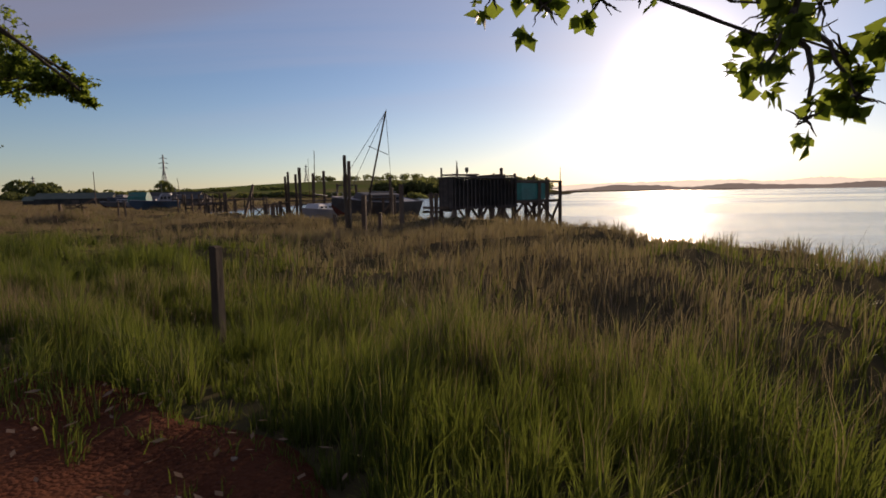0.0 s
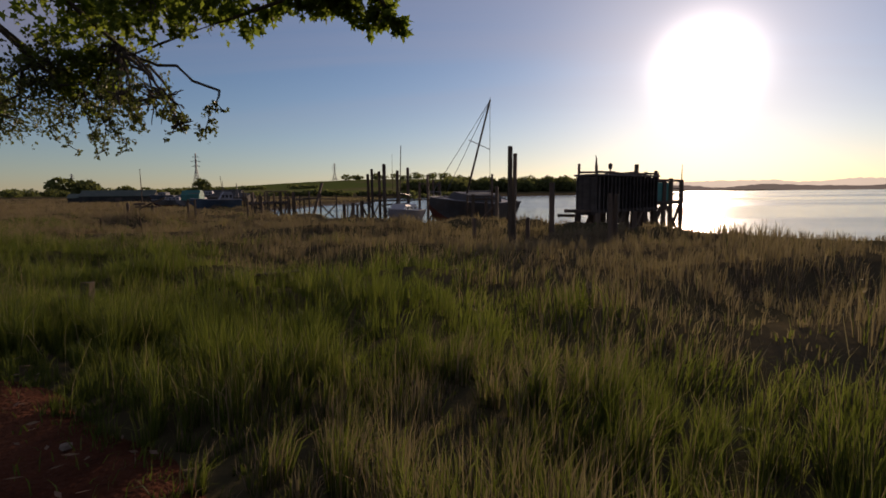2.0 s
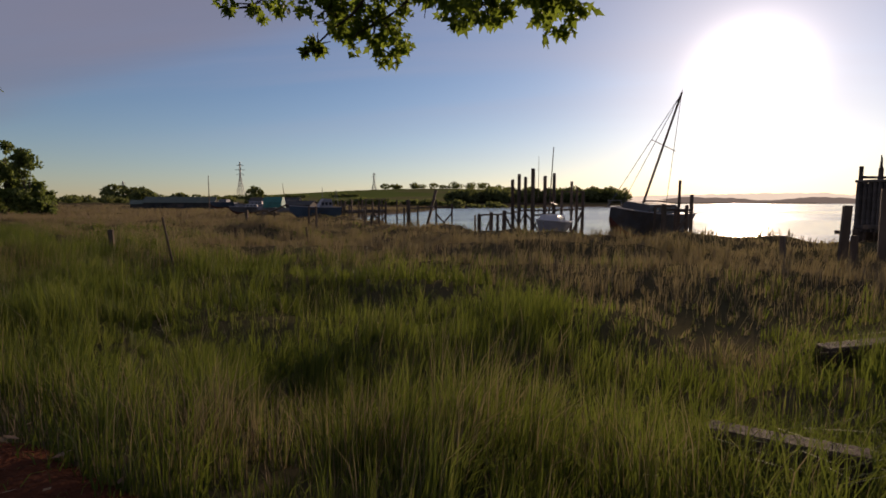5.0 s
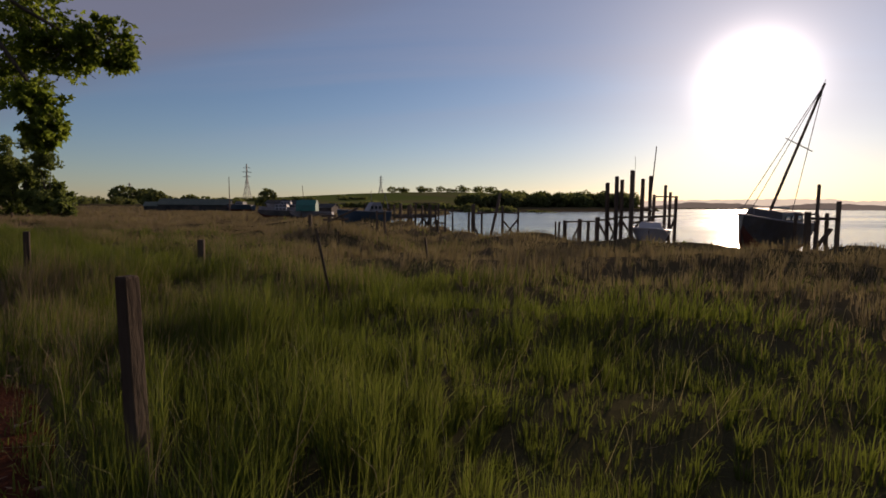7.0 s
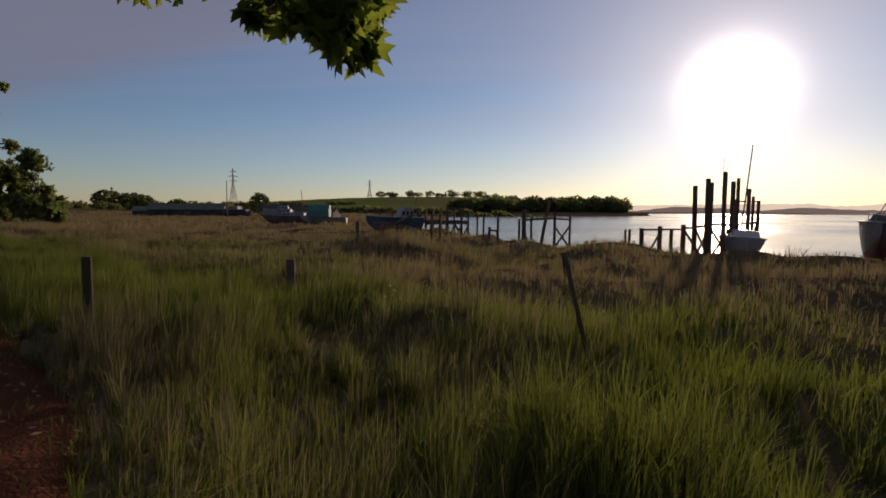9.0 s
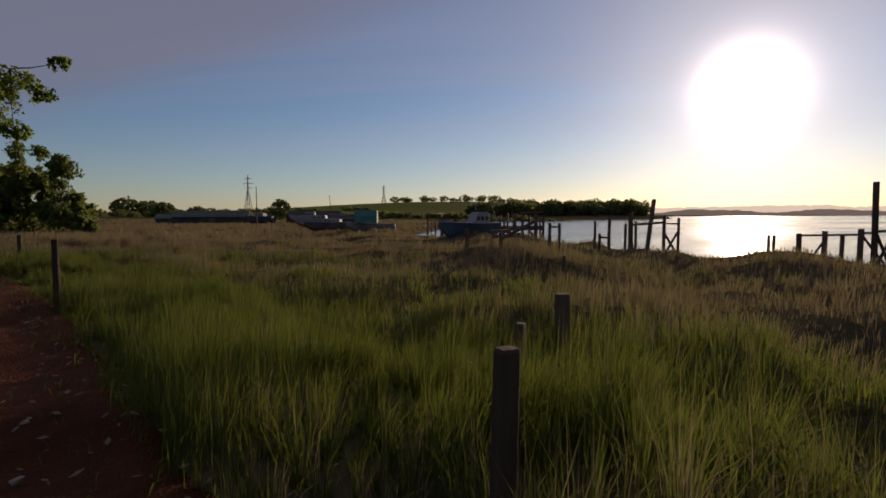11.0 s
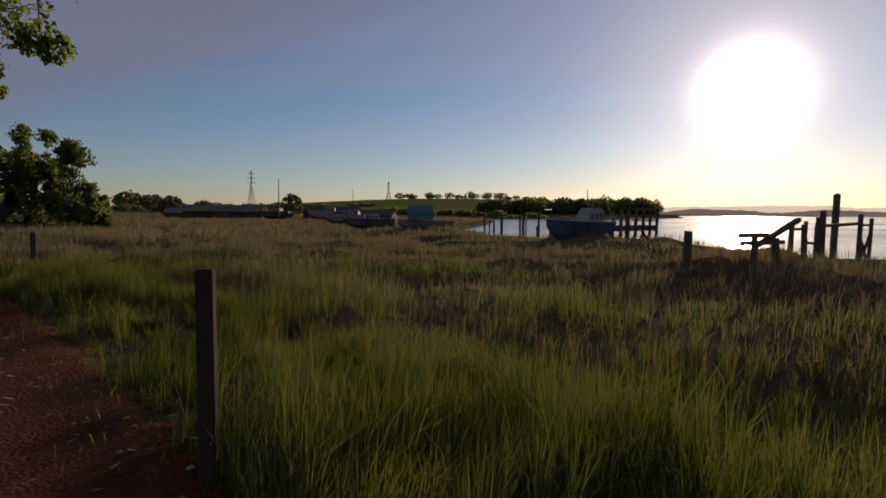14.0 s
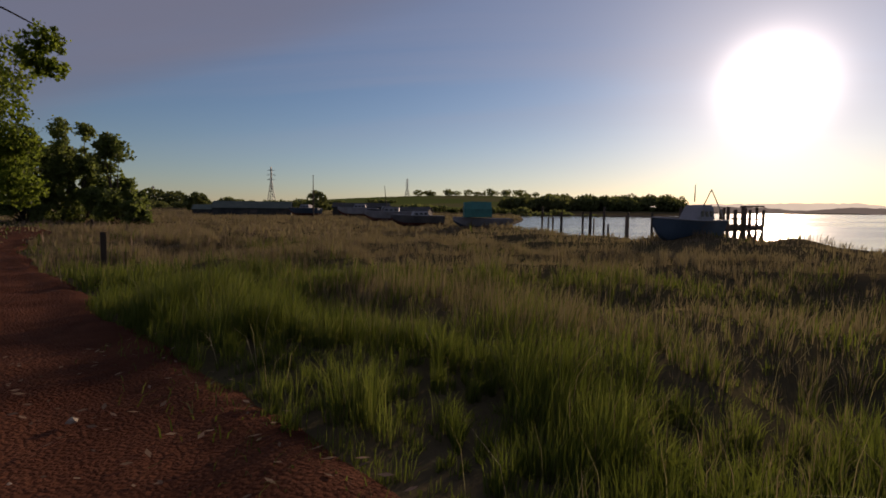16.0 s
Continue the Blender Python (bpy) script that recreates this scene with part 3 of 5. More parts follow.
tree(leftside(-2.5), 6.5, "tree with large oval leaves, its low branches hanging over the path",
     [(1.29, 4.84, 2.44, 0.2, 26), (1.63, 4.83, 2.47, 0.18, 20), (0.99, 4.86, 2.51, 0.15, 12), (1.86, 4.82, 2.49, 0.12, 6),
      (2.54, 4.46, 2.13, 0.3, 60), (2.92, 4.54, 2.06, 0.3, 70), (2.29, 4.34, 1.94, 0.15, 20), (2.52, 4.31, 1.69, 0.13, 14),
      (2.86, 4.41, 1.83, 0.16, 24), (2.77, 4.57, 2.34, 0.35, 60), (2.52, 4.58, 2.35, 0.25, 30)], 0.10)
tree(leftside(8.0), 7.0, "broadleaved tree in fresh green leaf overhanging the path",
     [(-4.58, 9.58, 3.01, 0.29, 260), (-4.91, 9.67, 3.15, 0.34, 280), (-4.35, 9.48, 2.80, 0.14, 80), (-5.66, 9.92, 3.24, 0.4, 420),
      (-6.43, 9.90, 3.18, 0.48, 480), (-7.52, 10.39, 3.28, 0.56, 500), (-7.47, 10.40, 2.65, 0.4, 330),
      (-6.87, 11.18, 4.26, 0.6, 390), (-6.73, 11.28, 3.65, 0.48, 312)], 0.10, lobed=True, dense=1.5)
tree(leftside(10.5, -2.6), 5.2, "hawthorn with small leaves on thin hanging twigs",
     [(-7.11, 10.44, 2.71, 0.4, 500), (-7.81, 10.56, 2.49, 0.36, 480), (-8.40, 10.71, 2.37, 0.4, 480),
      (-5.88, 9.01, 2.15, 0.2, 60), (-5.71, 8.82, 1.93, 0.096, 30), (-6.12, 9.25, 2.18, 0.2, 90), (-6.55, 9.47, 2.25, 0.24, 200),
      (-7.60, 10.00, 2.49, 0.32, 420), (-8.27, 10.23, 2.25, 0.4, 520), (-8.77, 10.40, 2.49, 0.4, 520), (-7.50, 10.05, 2.65, 0.32, 400)],
     0.034, MAT_THORN_LEAF, (1.8, 1600), 14, strands=(
         (-7.52, 10.43, 2.60, -7.64, 10.36, 1.95), (-7.44, 10.34, 2.57, -7.32, 10.29, 1.94), (-7.23, 10.27, 2.54, -7.17, 10.21, 1.88),
         (-7.10, 10.16, 2.25, -6.91, 10.13, 1.88), (-6.95, 10.10, 2.39, -6.69, 10.09, 2.10), (-6.58, 9.71, 2.32, -6.56, 9.69, 2.07),
         (-6.20, 9.65, 2.29, -6.12, 9.62, 1.99), (-5.75, 9.56, 2.29, -5.87, 9.52, 1.93), (-7.32, 10.51, 2.65, -7.20, 10.47, 2.13),
         (-7.00, 10.35, 2.57, -6.96, 10.31, 2.13), (-7.72, 10.51, 2.53, -7.84, 10.43, 2.05), (-7.12, 10.39, 2.45, -7.44, 10.43, 2.01)))
tree(leftside(15.5), 7.5, "sycamore with broad lobed leaves overhanging the path",
     [(-9.85, 11.61, 2.82, 0.34, 300), (-9.29, 11.39, 2.84, 0.25, 240), (-9.51, 11.48, 3.04, 0.33, 300), (-10.66, 11.97, 2.72, 0.32, 180), (-11.22, 12.07, 3.02, 0.35, 150),
      (-10.05, 11.78, 2.50, 0.24, 120), (-11.03, 12.10, 3.17, 0.45, 220), (-11.20, 12.68, 2.65, 0.28, 240), (-11.50, 12.89, 2.88, 0.3, 220), (-10.44, 12.44, 2.68, 0.2, 90),
      (-10.10, 12.38, 2.72, 0.22, 150), (-12.32, 13.26, 3.04, 0.25, 90), (-11.67, 12.85, 2.58, 0.12, 40), (-10.82, 12.58, 2.92, 0.3, 160)], 0.085, lobed=True, dense=1.4)
tree(leftside(25.5), 7.5, "sycamore in full leaf with one branch reaching over the path",
     [(-19.61, 16.93, 3.39, 0.5, 520), (-19.91, 16.97, 2.98, 0.42, 420), (-19.21, 16.85, 3.11, 0.4, 420), (-18.65, 16.8, 3.21, 0.3, 260), (-18.46, 16.74, 2.95, 0.2, 150),
      (-18.87, 16.12, 2.39, 0.24, 280), (-18.69, 16.01, 2.16, 0.16, 170), (-18.66, 15.95, 2.03, 0.096, 80), (-19.01, 16.14, 2.18, 0.064, 22)], 0.085, lobed=True, dense=1.9)
tree(leftside(45.0, -3.4), 7.0, "tall tree with pale yellowish leaves",
     [(-33.70, 29.06, 4.69, 0.6, 620), (-32.89, 29.09, 4.41, 0.27, 200), (-33.59, 28.98, 3.59, 0.3, 260), (-32.49, 29.18, 5.16, 0.24, 160), (-34.48, 29.25, 4.08, 0.72, 500)], 0.085, crown=(1.3, 1200))
tree(leftside(59.5), 9.0, "tall tree in full green leaf",
     [(-44.19, 38.38, 6.12, 0.5, 300), (-44.03, 38.33, 5.3, 0.4, 220), (-44.41, 38.32, 5.67, 0.5, 260), (-45.52, 38.7, 5.67, 1.0, 460)], 0.13)
tree(leftside(76.0, -1.5), 8.5, "dense broadleaved tree at the turn of the path",
     [(-56.41, 48.99, 4.88, 1.2, 1100), (-57.74, 49.04, 7.2, 1.8, 1400), (-56.23, 48.81, 2.43, 1.2, 900), (-57.45, 49.72, 3.6, 1.3, 900)], 0.2, MAT_LEAF, (2.2, 2400), 5)
for x, y, h, w in ((-66.38, 67.65, 7.4, 2.8), (-71.37, 69.27, 9.6, 3.2), (-73.38, 65.78, 7.6, 3.0), (-63.08, 66.04, 2.2, 1.5), (-75.86, 72.79, 8.0, 3.2)):
    shrub((x, y, float(height(x, y))), h, w, "dense grey-green shrub with narrow leaves" if h > 3 else "low dark shrub at the edge of the marsh", int(1700 * h), 0.30)


def far_woodland():
    """Hedges and woods beyond the marsh and the river."""
    pts, sz = [], []

    def crown(x, y, h, w, n):
        k = RNG.normal(size=(n, 3))
        k /= np.linalg.norm(k, axis=1)[:, None]
        k = k * (RNG.random((n, 1)) ** 0.3) * np.array([w, w, h * 0.5]) + np.array([x, y, float(height(x, y)) + h * 0.48])
        pts.append(k)
        sz.append(np.full(n, 0.16 * w + 0.25))

    for k in range(70):                                   # hedge beyond the yard
        x = -330 + k * 5.0 + RNG.uniform(-3, 3)
        y = 270 + RNG.uniform(-18, 18) - 0.12 * (x + 160)
        crown(x, y, RNG.uniform(3, 5.5) if x < -120 else RNG.uniform(1.8, 3.2), RNG.uniform(3, 5), 110)
    for k in range(95):                                   # wooded headland across the river
        u = k / 94
        x, y = -30 + 128 * u + RNG.uniform(-4, 4), 292 + 112 * u + RNG.uniform(0, 22)
        crown(x, y, RNG.uniform(6.5, 12.5) * (1 - 0.25 * (1 - u)), RNG.uniform(4, 6.5), 170)
    for k in range(60):                                   # trees on the ridge
        x = -330 + k * 8.5 + RNG.uniform(-6, 6)
        if wave(x, 0, 45, 6) > 0.42:
            crown(x, 640 + RNG.uniform(-25, 10), RNG.uniform(3.5, 9.5), RNG.uniform(4, 8), 110)
    for k in range(60):                                   # hedges on the slope
        x = -260 + k * 5.5
        if wave(x, 9, 30, 4) > 0.5:
            crown(x, 480 + 0.1 * x + RNG.uniform(-8, 8), RNG.uniform(2, 4.5), RNG.uniform(4, 6), 70)
    for x, y, h, w in ((-89, 180, 7.0, 3.4), (-128, 178, 6.0, 4.0), (-290, 380, 13, 11), (-275, 385, 12, 9), (-150, 215, 5, 4), (-142, 222, 5, 4)):
        crown(x, y, h, w, 260)
    p, s = np.concatenate(pts), np.concatenate(sz)
    n = len(p)
    a, b = RNG.normal(size=(n, 3)), RNG.normal(size=(n, 3))
    a /= np.linalg.norm(a, axis=1)[:, None]
    b = np.cross(a, b)
    b /= np.linalg.norm(b, axis=1)[:, None]
    a, b = a * s[:, None], b * s[:, None] * 0.7
    v = np.stack([p - a, p - b, p + a, p + b], 1).reshape(-1, 3)
    me = mesh_arrays("far_woodland", v, [np.arange(n)[:, None] * 4 + np.arange(4)], [MAT_FAR_LEAF])
    tagged(new("far_woodland", me), "dark green hedges and woods beyond marsh and river", "woodland", kind="stuff")


far_woodland()


# ---- grass ----
def build_grass():
    zones = ((-3, 49, 0.0, 2.6, 1350, 0.50, 0.0060), (-3, 52, 2.6, 7.0, 560, 0.42, 0.009), (-6, 62, 7.0, 18.0, 200, 0.36, 0.015),
             (-8, 90, 18.0, 50.0, 46, 0.24, 0.036), (46, 74, 0.0, 7.0, 200, 0.40, 0.016), (62, 130, 0.0, 50.0, 34, 0.30, 0.05),
             (60, 240, -10.0, 120.0, 3.0, 0.4, 0.16), (-3, 60, -4.6, -2.6, 60, 0.35, 0.014))
    P, Hh, Ww, dry, A = [], [], [], [], []
    for s0, s1, d0, d1, dens, hh, ww in zones:
        n = int((s1 - s0) * (d1 - d0) * dens)
        s = RNG.uniform(s0, s1, n)
        d = RNG.uniform(d0, d1, n)
        if d0 == 0.0:
            d = d + edge_of_path(np.clip(s, -60, 90)) - 0.12
        x, y = H.x * s + N.x * d, H.y * s + N.y * d
        # blades gather in tussocks and fan out from their middles
        cell = 0.34 if dens > 300 else 0.5 if dens > 60 else 0.9
        wx = 0.85 * x - 0.53 * y + 2.2 * cell * (wave(x, y, 1.9 * cell, 2) - 0.5)
        wy = 0.53 * x + 0.85 * y + 2.2 * cell * (wave(x, y, 1.7 * cell, 3) - 0.5)
        i, j = np.floor(wx / cell).astype(int), np.floor(wy / cell).astype(int)
        r1, r2, r3 = (LATTICE[k][(i * 7 + j * 3) % 256, (j * 5 + i) % 256] for k in (4, 5, 7))
        ox, oy = wx - (i + 0.2 + 0.6 * r1) * cell, wy - (j + 0.2 + 0.6 * r2) * cell
        ox, oy = 0.85 * ox + 0.53 * oy, -0.53 * ox + 0.85 * oy
        out = np.stack([ox, oy], 1) / cell
        if dens > 60:
            x, y = x - 0.38 * ox, y - 0.38 * oy
        tuft = 0.35 * r3 + 0.30 * wave(x, y, 0.8, 0) + 0.35 * wave(x, y, 1.9, 1)
        keep = (shore_distance(x, y) > 0.25) & (RNG.random(n) < 0.24 + 1.5 * tuft)
        x, y, s, d, tuft, out = x[keep], y[keep], s[keep], d[keep], tuft[keep], out[keep]
        h = hh * (0.06 + 2.0 * tuft ** 1.6) * RNG.uniform(0.45, 1.35, len(x))
        h *= np.clip(0.6 + (d - edge_of_path(np.clip(s, -60, 90))) / 0.5, 0.6, 1)
        h *= np.clip(0.6 + shore_distance(x, y) / 5.0, 0.6, 1)
        z = height(x, y) - 0.02
        P.append(np.stack([x, y, z], 1))
        A.append(out)
        Hh.append(h)
        Ww.append(ww * RNG.uniform(0.6, 1.4, len(x)))
        russet = 0.6 * wave(x, y, 3.5, 2) + 0.25 * wave(x, y, 0.9, 3) + 0.5 * np.clip((d - 3.0) / 10, 0, 1) + 0.3 * np.clip((s - 45) / 35, 0, 1)
        dry.append(russet + RNG.normal(size=len(x)) * 0.12 > 0.66)
    P, Hh, Ww, dry, A = (np.concatenate(q) for q in (P, Hh, Ww, dry, A))
    lean = RNG.uniform(0.1, 0.95, len(P)) ** 1.2
    g = ~dry
    blades("marsh_grass", P[g], Hh[g], Ww[g], lean[g], MAT_GREEN, "rough green marsh grass growing in tussocks", "grass", A[g])
    blades("dry_sedge", P[dry], Hh[dry] * 1.12, Ww[dry] * 0.8, lean[dry] * 0.8, MAT_DRY, "dry russet sedge and dead stems among the grass", "grass", A[dry])

    n = 5200                               # tall bent stalks and seed heads above the sward
    s, d = RNG.uniform(-3, 50, n), RNG.uniform(0.1, 9.0, n) ** 1.0
    d = d + edge_of_path(s)
    x, y = H.x * s + N.x * d, H.y * s + N.y * d
    ok = (shore_distance(x, y) > 0.4) & (wave(x, y, 2.0, 6) > 0.45)
    x, y = x[ok], y[ok]
    n = len(x)
    blades("dry_stalks", np.stack([x, y, height(x, y)], 1), RNG.uniform(0.4, 0.72, n), RNG.uniform(0.003, 0.0055, n), RNG.uniform(0.15, 1.0, n), MAT_STRAW,
           "thin straw-coloured dead stalks above the grass", "grass")
    n = 5000                               # grass grown over the old timbers
    x, y = RNG.uniform(-9.4, -6.3, n), RNG.uniform(11.2, 14.3, n)
    near = (np.abs(y - 11.75) < 0.4) & (x < -8.1) | (np.abs(y - 14.0) < 0.25) & (x > -7.6)
    x, y = x[near], y[near]
    n = len(x)
    blades("overgrowth", np.stack([x, y, height(x, y) + RNG.uniform(0.0, 0.2, n)], 1), RNG.uniform(0.25, 0.5, n), RNG.uniform(0.006, 0.010, n), RNG.uniform(0.3, 1.2, n), MAT_GREEN,
           "long grass hanging over old timbers", "grass")
    n = 2600                               # short weeds and litter on the path
    s = RNG.uniform(-3, 46, n)
    d = edge_of_path(s) - 0.05 - np.abs(RNG.normal(size=n)) * 0.28
    x, y = H.x * s + N.x * d, H.y * s + N.y * d
    blades("path_weeds", np.stack([x, y, 0 * x + 0.0], 1), RNG.uniform(0.04, 0.16, n), RNG.uniform(0.005, 0.012, n), RNG.uniform(0.2, 1.1, n), MAT_GREEN,
           "short trodden grass at the edge of the path", "grass")


build_grass()


# ---- fence posts and stubs in the marsh ----
def fence_post(x, y, top, w=0.15, tilt=(0, 0), label="weathered square wooden fence post in the grass"):
    z = float(height(x, y))
    t = thing("fence_post", (x, y, z), label, "fence post", "fence posts along the path")
    bm = bmesh.new()
    beam(bm, (x, y, z - 0.3), (x + tilt[0], y + tilt[1], top), w, w * 0.8, 0.97, 0.004, random.uniform(0, 1.5))
    part("post", bm, MAT_POST, t)
    return t


for x, y, top, w, tilt in ((-1.38, 6.43, 0.90, 0.10, (0.02, 0)), (-8.93, 10.19, 1.05, 0.12, (0, 0.03)), (-16.4, 14.0, 1.08, 0.095, (-0.06, 0.03)),
                           (-22.4, 19.55, 0.98, 0.09, (0.02, 0)), (-29.39, 25.27, 1.13, 0.09, (0.0, 0.02)), (-41.19, 36.66, 0.78, 0.13, (0, 0)),
                           (-52.44, 49.2, 0.75, 0.13, (0.02, 0))):
    fence_post(x, y, top, w, tilt)
for x, y, top, w, tilt in ((-21.58, 23.46, 0.60, 0.15, (0, 0)), (-22.16, 22.18, 0.52, 0.11, (0.02, 0.02)), (-16.97, 19.4, 1.09, 0.04, (-0.36, 0.1)),
                           (-16.19, 25.49, 0.6, 0.06, (-0.1, 0)), (-20.39, 31.1, 0.45, 0.06, (0, 0)), (-20.99, 29.9, 0.38, 0.06, (0.04, 0))):
    fence_post(x, y, top, w, tilt, "short old stake standing in the marsh grass")


def old_timber(p, q, w, h):
    mid = (Vector(p) + Vector(q)) / 2
    t = thing("old_timber", (mid.x, mid.y, float(height(mid.x, mid.y))), "old squared timber baulk lying in the grass", "timber")
    bm = bmesh.new()
    beam(bm, p, q, w, h, 0.96, 0.01)
    part("baulk", bm, MAT_POST, t)


old_timber((-9.1, 12.0, 0.0), (-8.5, 11.6, 0.06), 0.16, 0.24)
old_timber((-7.3, 13.9, -0.02), (-6.5, 14.05, 0.03), 0.2, 0.2)
old_timber((-8.4, 11.45, -0.2), (-8.38, 11.47, 0.38), 0.13, 0.12)


# ---- landing stages ----
def stage(name, label, posts, rails=(), boards=(), category="jetty", foot=-1.6):
    """Piles and timbers: posts (x, y, top, width), rails (p, q, width)."""
    t = thing(name, (posts[0][0], posts[0][1], foot), label, category)
    for x, y, top, w in posts:
        bm = bmesh.new()
        w *= 0.78
        beam(bm, (x, y, foot), (x + random.uniform(-0.03, 0.03), y + random.uniform(-0.03, 0.03), top), w, w, 0.94, 0.012, random.uniform(0, 1.5))
        part("timber_post", bm, MAT_PILE, t)
    for p, q, w in rails:
        bm = bmesh.new()
        beam(bm, p, q, w, w * 0.8, 1.0, 0.006)
        part("rail", bm, MAT_PILE, t)
    for p, q, wide, n in boards:
        a, u, v, L = basis(p, q)
        for k in range(n):
            c = Vector(p) + a * (L * (k + 0.5) / n)
            bm = bmesh.new()
            beam(bm, c - u * wide / 2 + Vector((0, 0, random.uniform(-0.01, 0.01))), c + u * (wide / 2 + random.uniform(-0.05, 0.05)), 0.04, L / n * 0.9, 1.0, 0.004, math.pi / 2 * 0)
            part("plank", bm, MAT_BOARD, t)
    return t


def braces(points, z0, z1, w=0.09):
    """Crossed braces between neighbouring piles."""
    out = []
    for (ax, ay), (bx, by) in zip(points, points[1:]):
        out += [((ax, ay, z0), (bx, by, z1), w), ((ax, ay, z1), (bx, by, z0), w)]
    return out


# tall twin pile and its neighbours on the bank
stage("mooring_pile", "tall twin timber pile with an iron cap on the bank", [(-2.19, 19.53, 2.70, 0.145), (-2.08, 19.56, 2.50, 0.125)], category="mooring pile", foot=-0.6)
for x, y, top, w in ((-1.87, 21.81, 1.34, 0.22), (-0.42, 22.6, 1.75, 0.2), (-3.07, 22.1, 0.6, 0.15), (-1.3, 22.3, 0.6, 0.18), (0.77, 20.10, 1.38, 0.15), (0.93, 20.15, 1.36, 0.14)):
    stage("mooring_pile", "weathered timber pile beside the old hut", [(x, y, top, w)], category="mooring pile", foot=-1.5 if y > 25 else -0.6)

JA, JB = Vector((1.81, 25.17, 0)), Vector((5.23, 27.90, 0))
JU = (JB - JA).normalized()
JV = Vector((-JU.y, JU.x, 0))


def hut_on_piles():
    t = thing("stilt_hut", (JA.x, JA.y, -1.5), "derelict dark boarded hut on timber piles over the shore", "hut")
    L, Wd, z0, z1 = (JB - JA).length, 0.98, 0.60, 2.02

    def P(u, v, z):
        q = JA + JU * u + JV * v
        return Vector((q.x, q.y, z))

    for u in np.linspace(0.1, L - 0.1, 6):
        for v in (0.05, Wd - 0.05):
            bm = bmesh.new()
            beam(bm, P(u, v, -1.5), P(u + random.uniform(-0.05, 0.05), v, z0), 0.24, 0.22, 0.95, 0.01)
            part("timber_post", bm, MAT_PILE, t)
    for v in (0.0, Wd):
        for u0, u1 in ((0.1, 1.1), (2.2, 1.2), (2.3, 3.2), (4.2, 3.3)):
            bm = bmesh.new()
            beam(bm, P(u0, v, -0.6), P(u1, v, z0), 0.10)
            part("brace", bm, MAT_PILE, t)
    bm = bmesh.new()
    c = P(L / 2, Wd / 2, z0 + 0.06)
    box(bm, c, (L + 0.1, Wd + 0.1, 0.12), math.atan2(JU.y, JU.x))
    part("deck", bm, MAT_BOARD, t)
    n = 17
    for k in range(n):                     # upright boards on the long sides
        for v in (0.0, Wd):
            bm = bmesh.new()
            top = z1 + random.uniform(-0.05, 0.05)
            beam(bm, P(L * (k + 0.5) / n, v, z0 - random.uniform(0.02, 0.09)), P(L * (k + 0.5) / n, v, top), L / n * 1.0, 0.035)
            part("board", bm, MAT_BOARD, t)
    for k in range(8):
        for u in (0.0, L):
            bm = bmesh.new()
            beam(bm, P(u, Wd * (k + 0.5) / 8, z0 - 0.1), P(u, Wd * (k + 0.5) / 8, z1 + random.uniform(-0.04, 0.04)), 0.04, Wd / 8 * 0.95)
            part("board", bm, MAT_BOARD, t)
    # dark solid box added inside, unseen, to block light between the boards
    bm = bmesh.new()
    box(bm, P(L / 2, Wd / 2, (z0 + z1) / 2 + 0.02), (L - 0.12, Wd - 0.12, z1 - z0 - 0.1), math.atan2(JU.y, JU.x))
    part("inner_lining", bm, MAT_SHED, t)
    bm = bmesh.new()
    box(bm, P(L / 2, Wd / 2, z1 + 0.05), (L + 0.16, Wd + 0.16, 0.08), math.atan2(JU.y, JU.x))
    part("roof", bm, MAT_BOARD, t)
    for u, v, top, w in ((0.15, Wd, 2.54, 0.09), (0.9, 0.7, 2.5, 0.10), (L - 0.1, Wd, 2.63, 0.15), (L - 0.9, 0.05, 2.25, 0.1), (L - 0.1, 0.05, 2.3, 0.12), (2.9, 0.2, 2.3, 0.07), (2.0, Wd, 2.2, 0.08)):
        bm = bmesh.new()
        beam(bm, P(u, v, z1), P(u, v, top), w)
        part("upright", bm, MAT_PILE, t)
    for p, q in ((P(0.15, Wd, 2.20), P(2.6, Wd, 2.26)), (P(2.0, 0.1, 2.14), P(L - 0.1, 0.05, 2.18)), (P(1.6, Wd, 2.10), P(L - 0.1, Wd, 2.28)), (P(0.1, 0.1, 2.2), P(1.6, 0.1, 2.16))):
        bm = bmesh.new()
        beam(bm, p, q, 0.08)
        part("top_rail", bm, MAT_PILE, t)
    bm = bmesh.new()
    tube(bm, [P(0.9, 0.7, 2.45), P(0.88, 0.7, 2.62), P(0.9, 0.7, 2.76), P(0.83, 0.7, 2.9)], [0.05, 0.035, 0.03, 0.012], 6)
    part("hooked_pole", bm, MAT_PILE, t)
    bm = bmesh.new()
    box(bm, P(0.95, 0.08, 2.42), (0.16, 0.12, 0.24), 0.3, 0.04)
    beam(bm, P(0.95, 0.08, z1), P(0.95, 0.08, 2.36), 0.04)
    part("lamp_box", bm, MAT_SHED, t, "small dark lamp box on a stalk")
    # broken landing in front
    for p, q in ((P(-1.5, 0.3, 0.72), P(0.2, 0.3, 0.66)), (P(-0.8, 1.2, 0.5), P(0.2, 1.2, 0.45))):
        bm = bmesh.new()
        beam(bm, p, q, 0.12)
        part("landing_beam", bm, MAT_PILE, t)


hut_on_piles()
PA, PB = Vector((5.47, 30.35, 0)), Vector((9.2, 34.45, 0))
PU = (PB - PA).normalized()
PV = Vector((-PU.y, PU.x, 0))


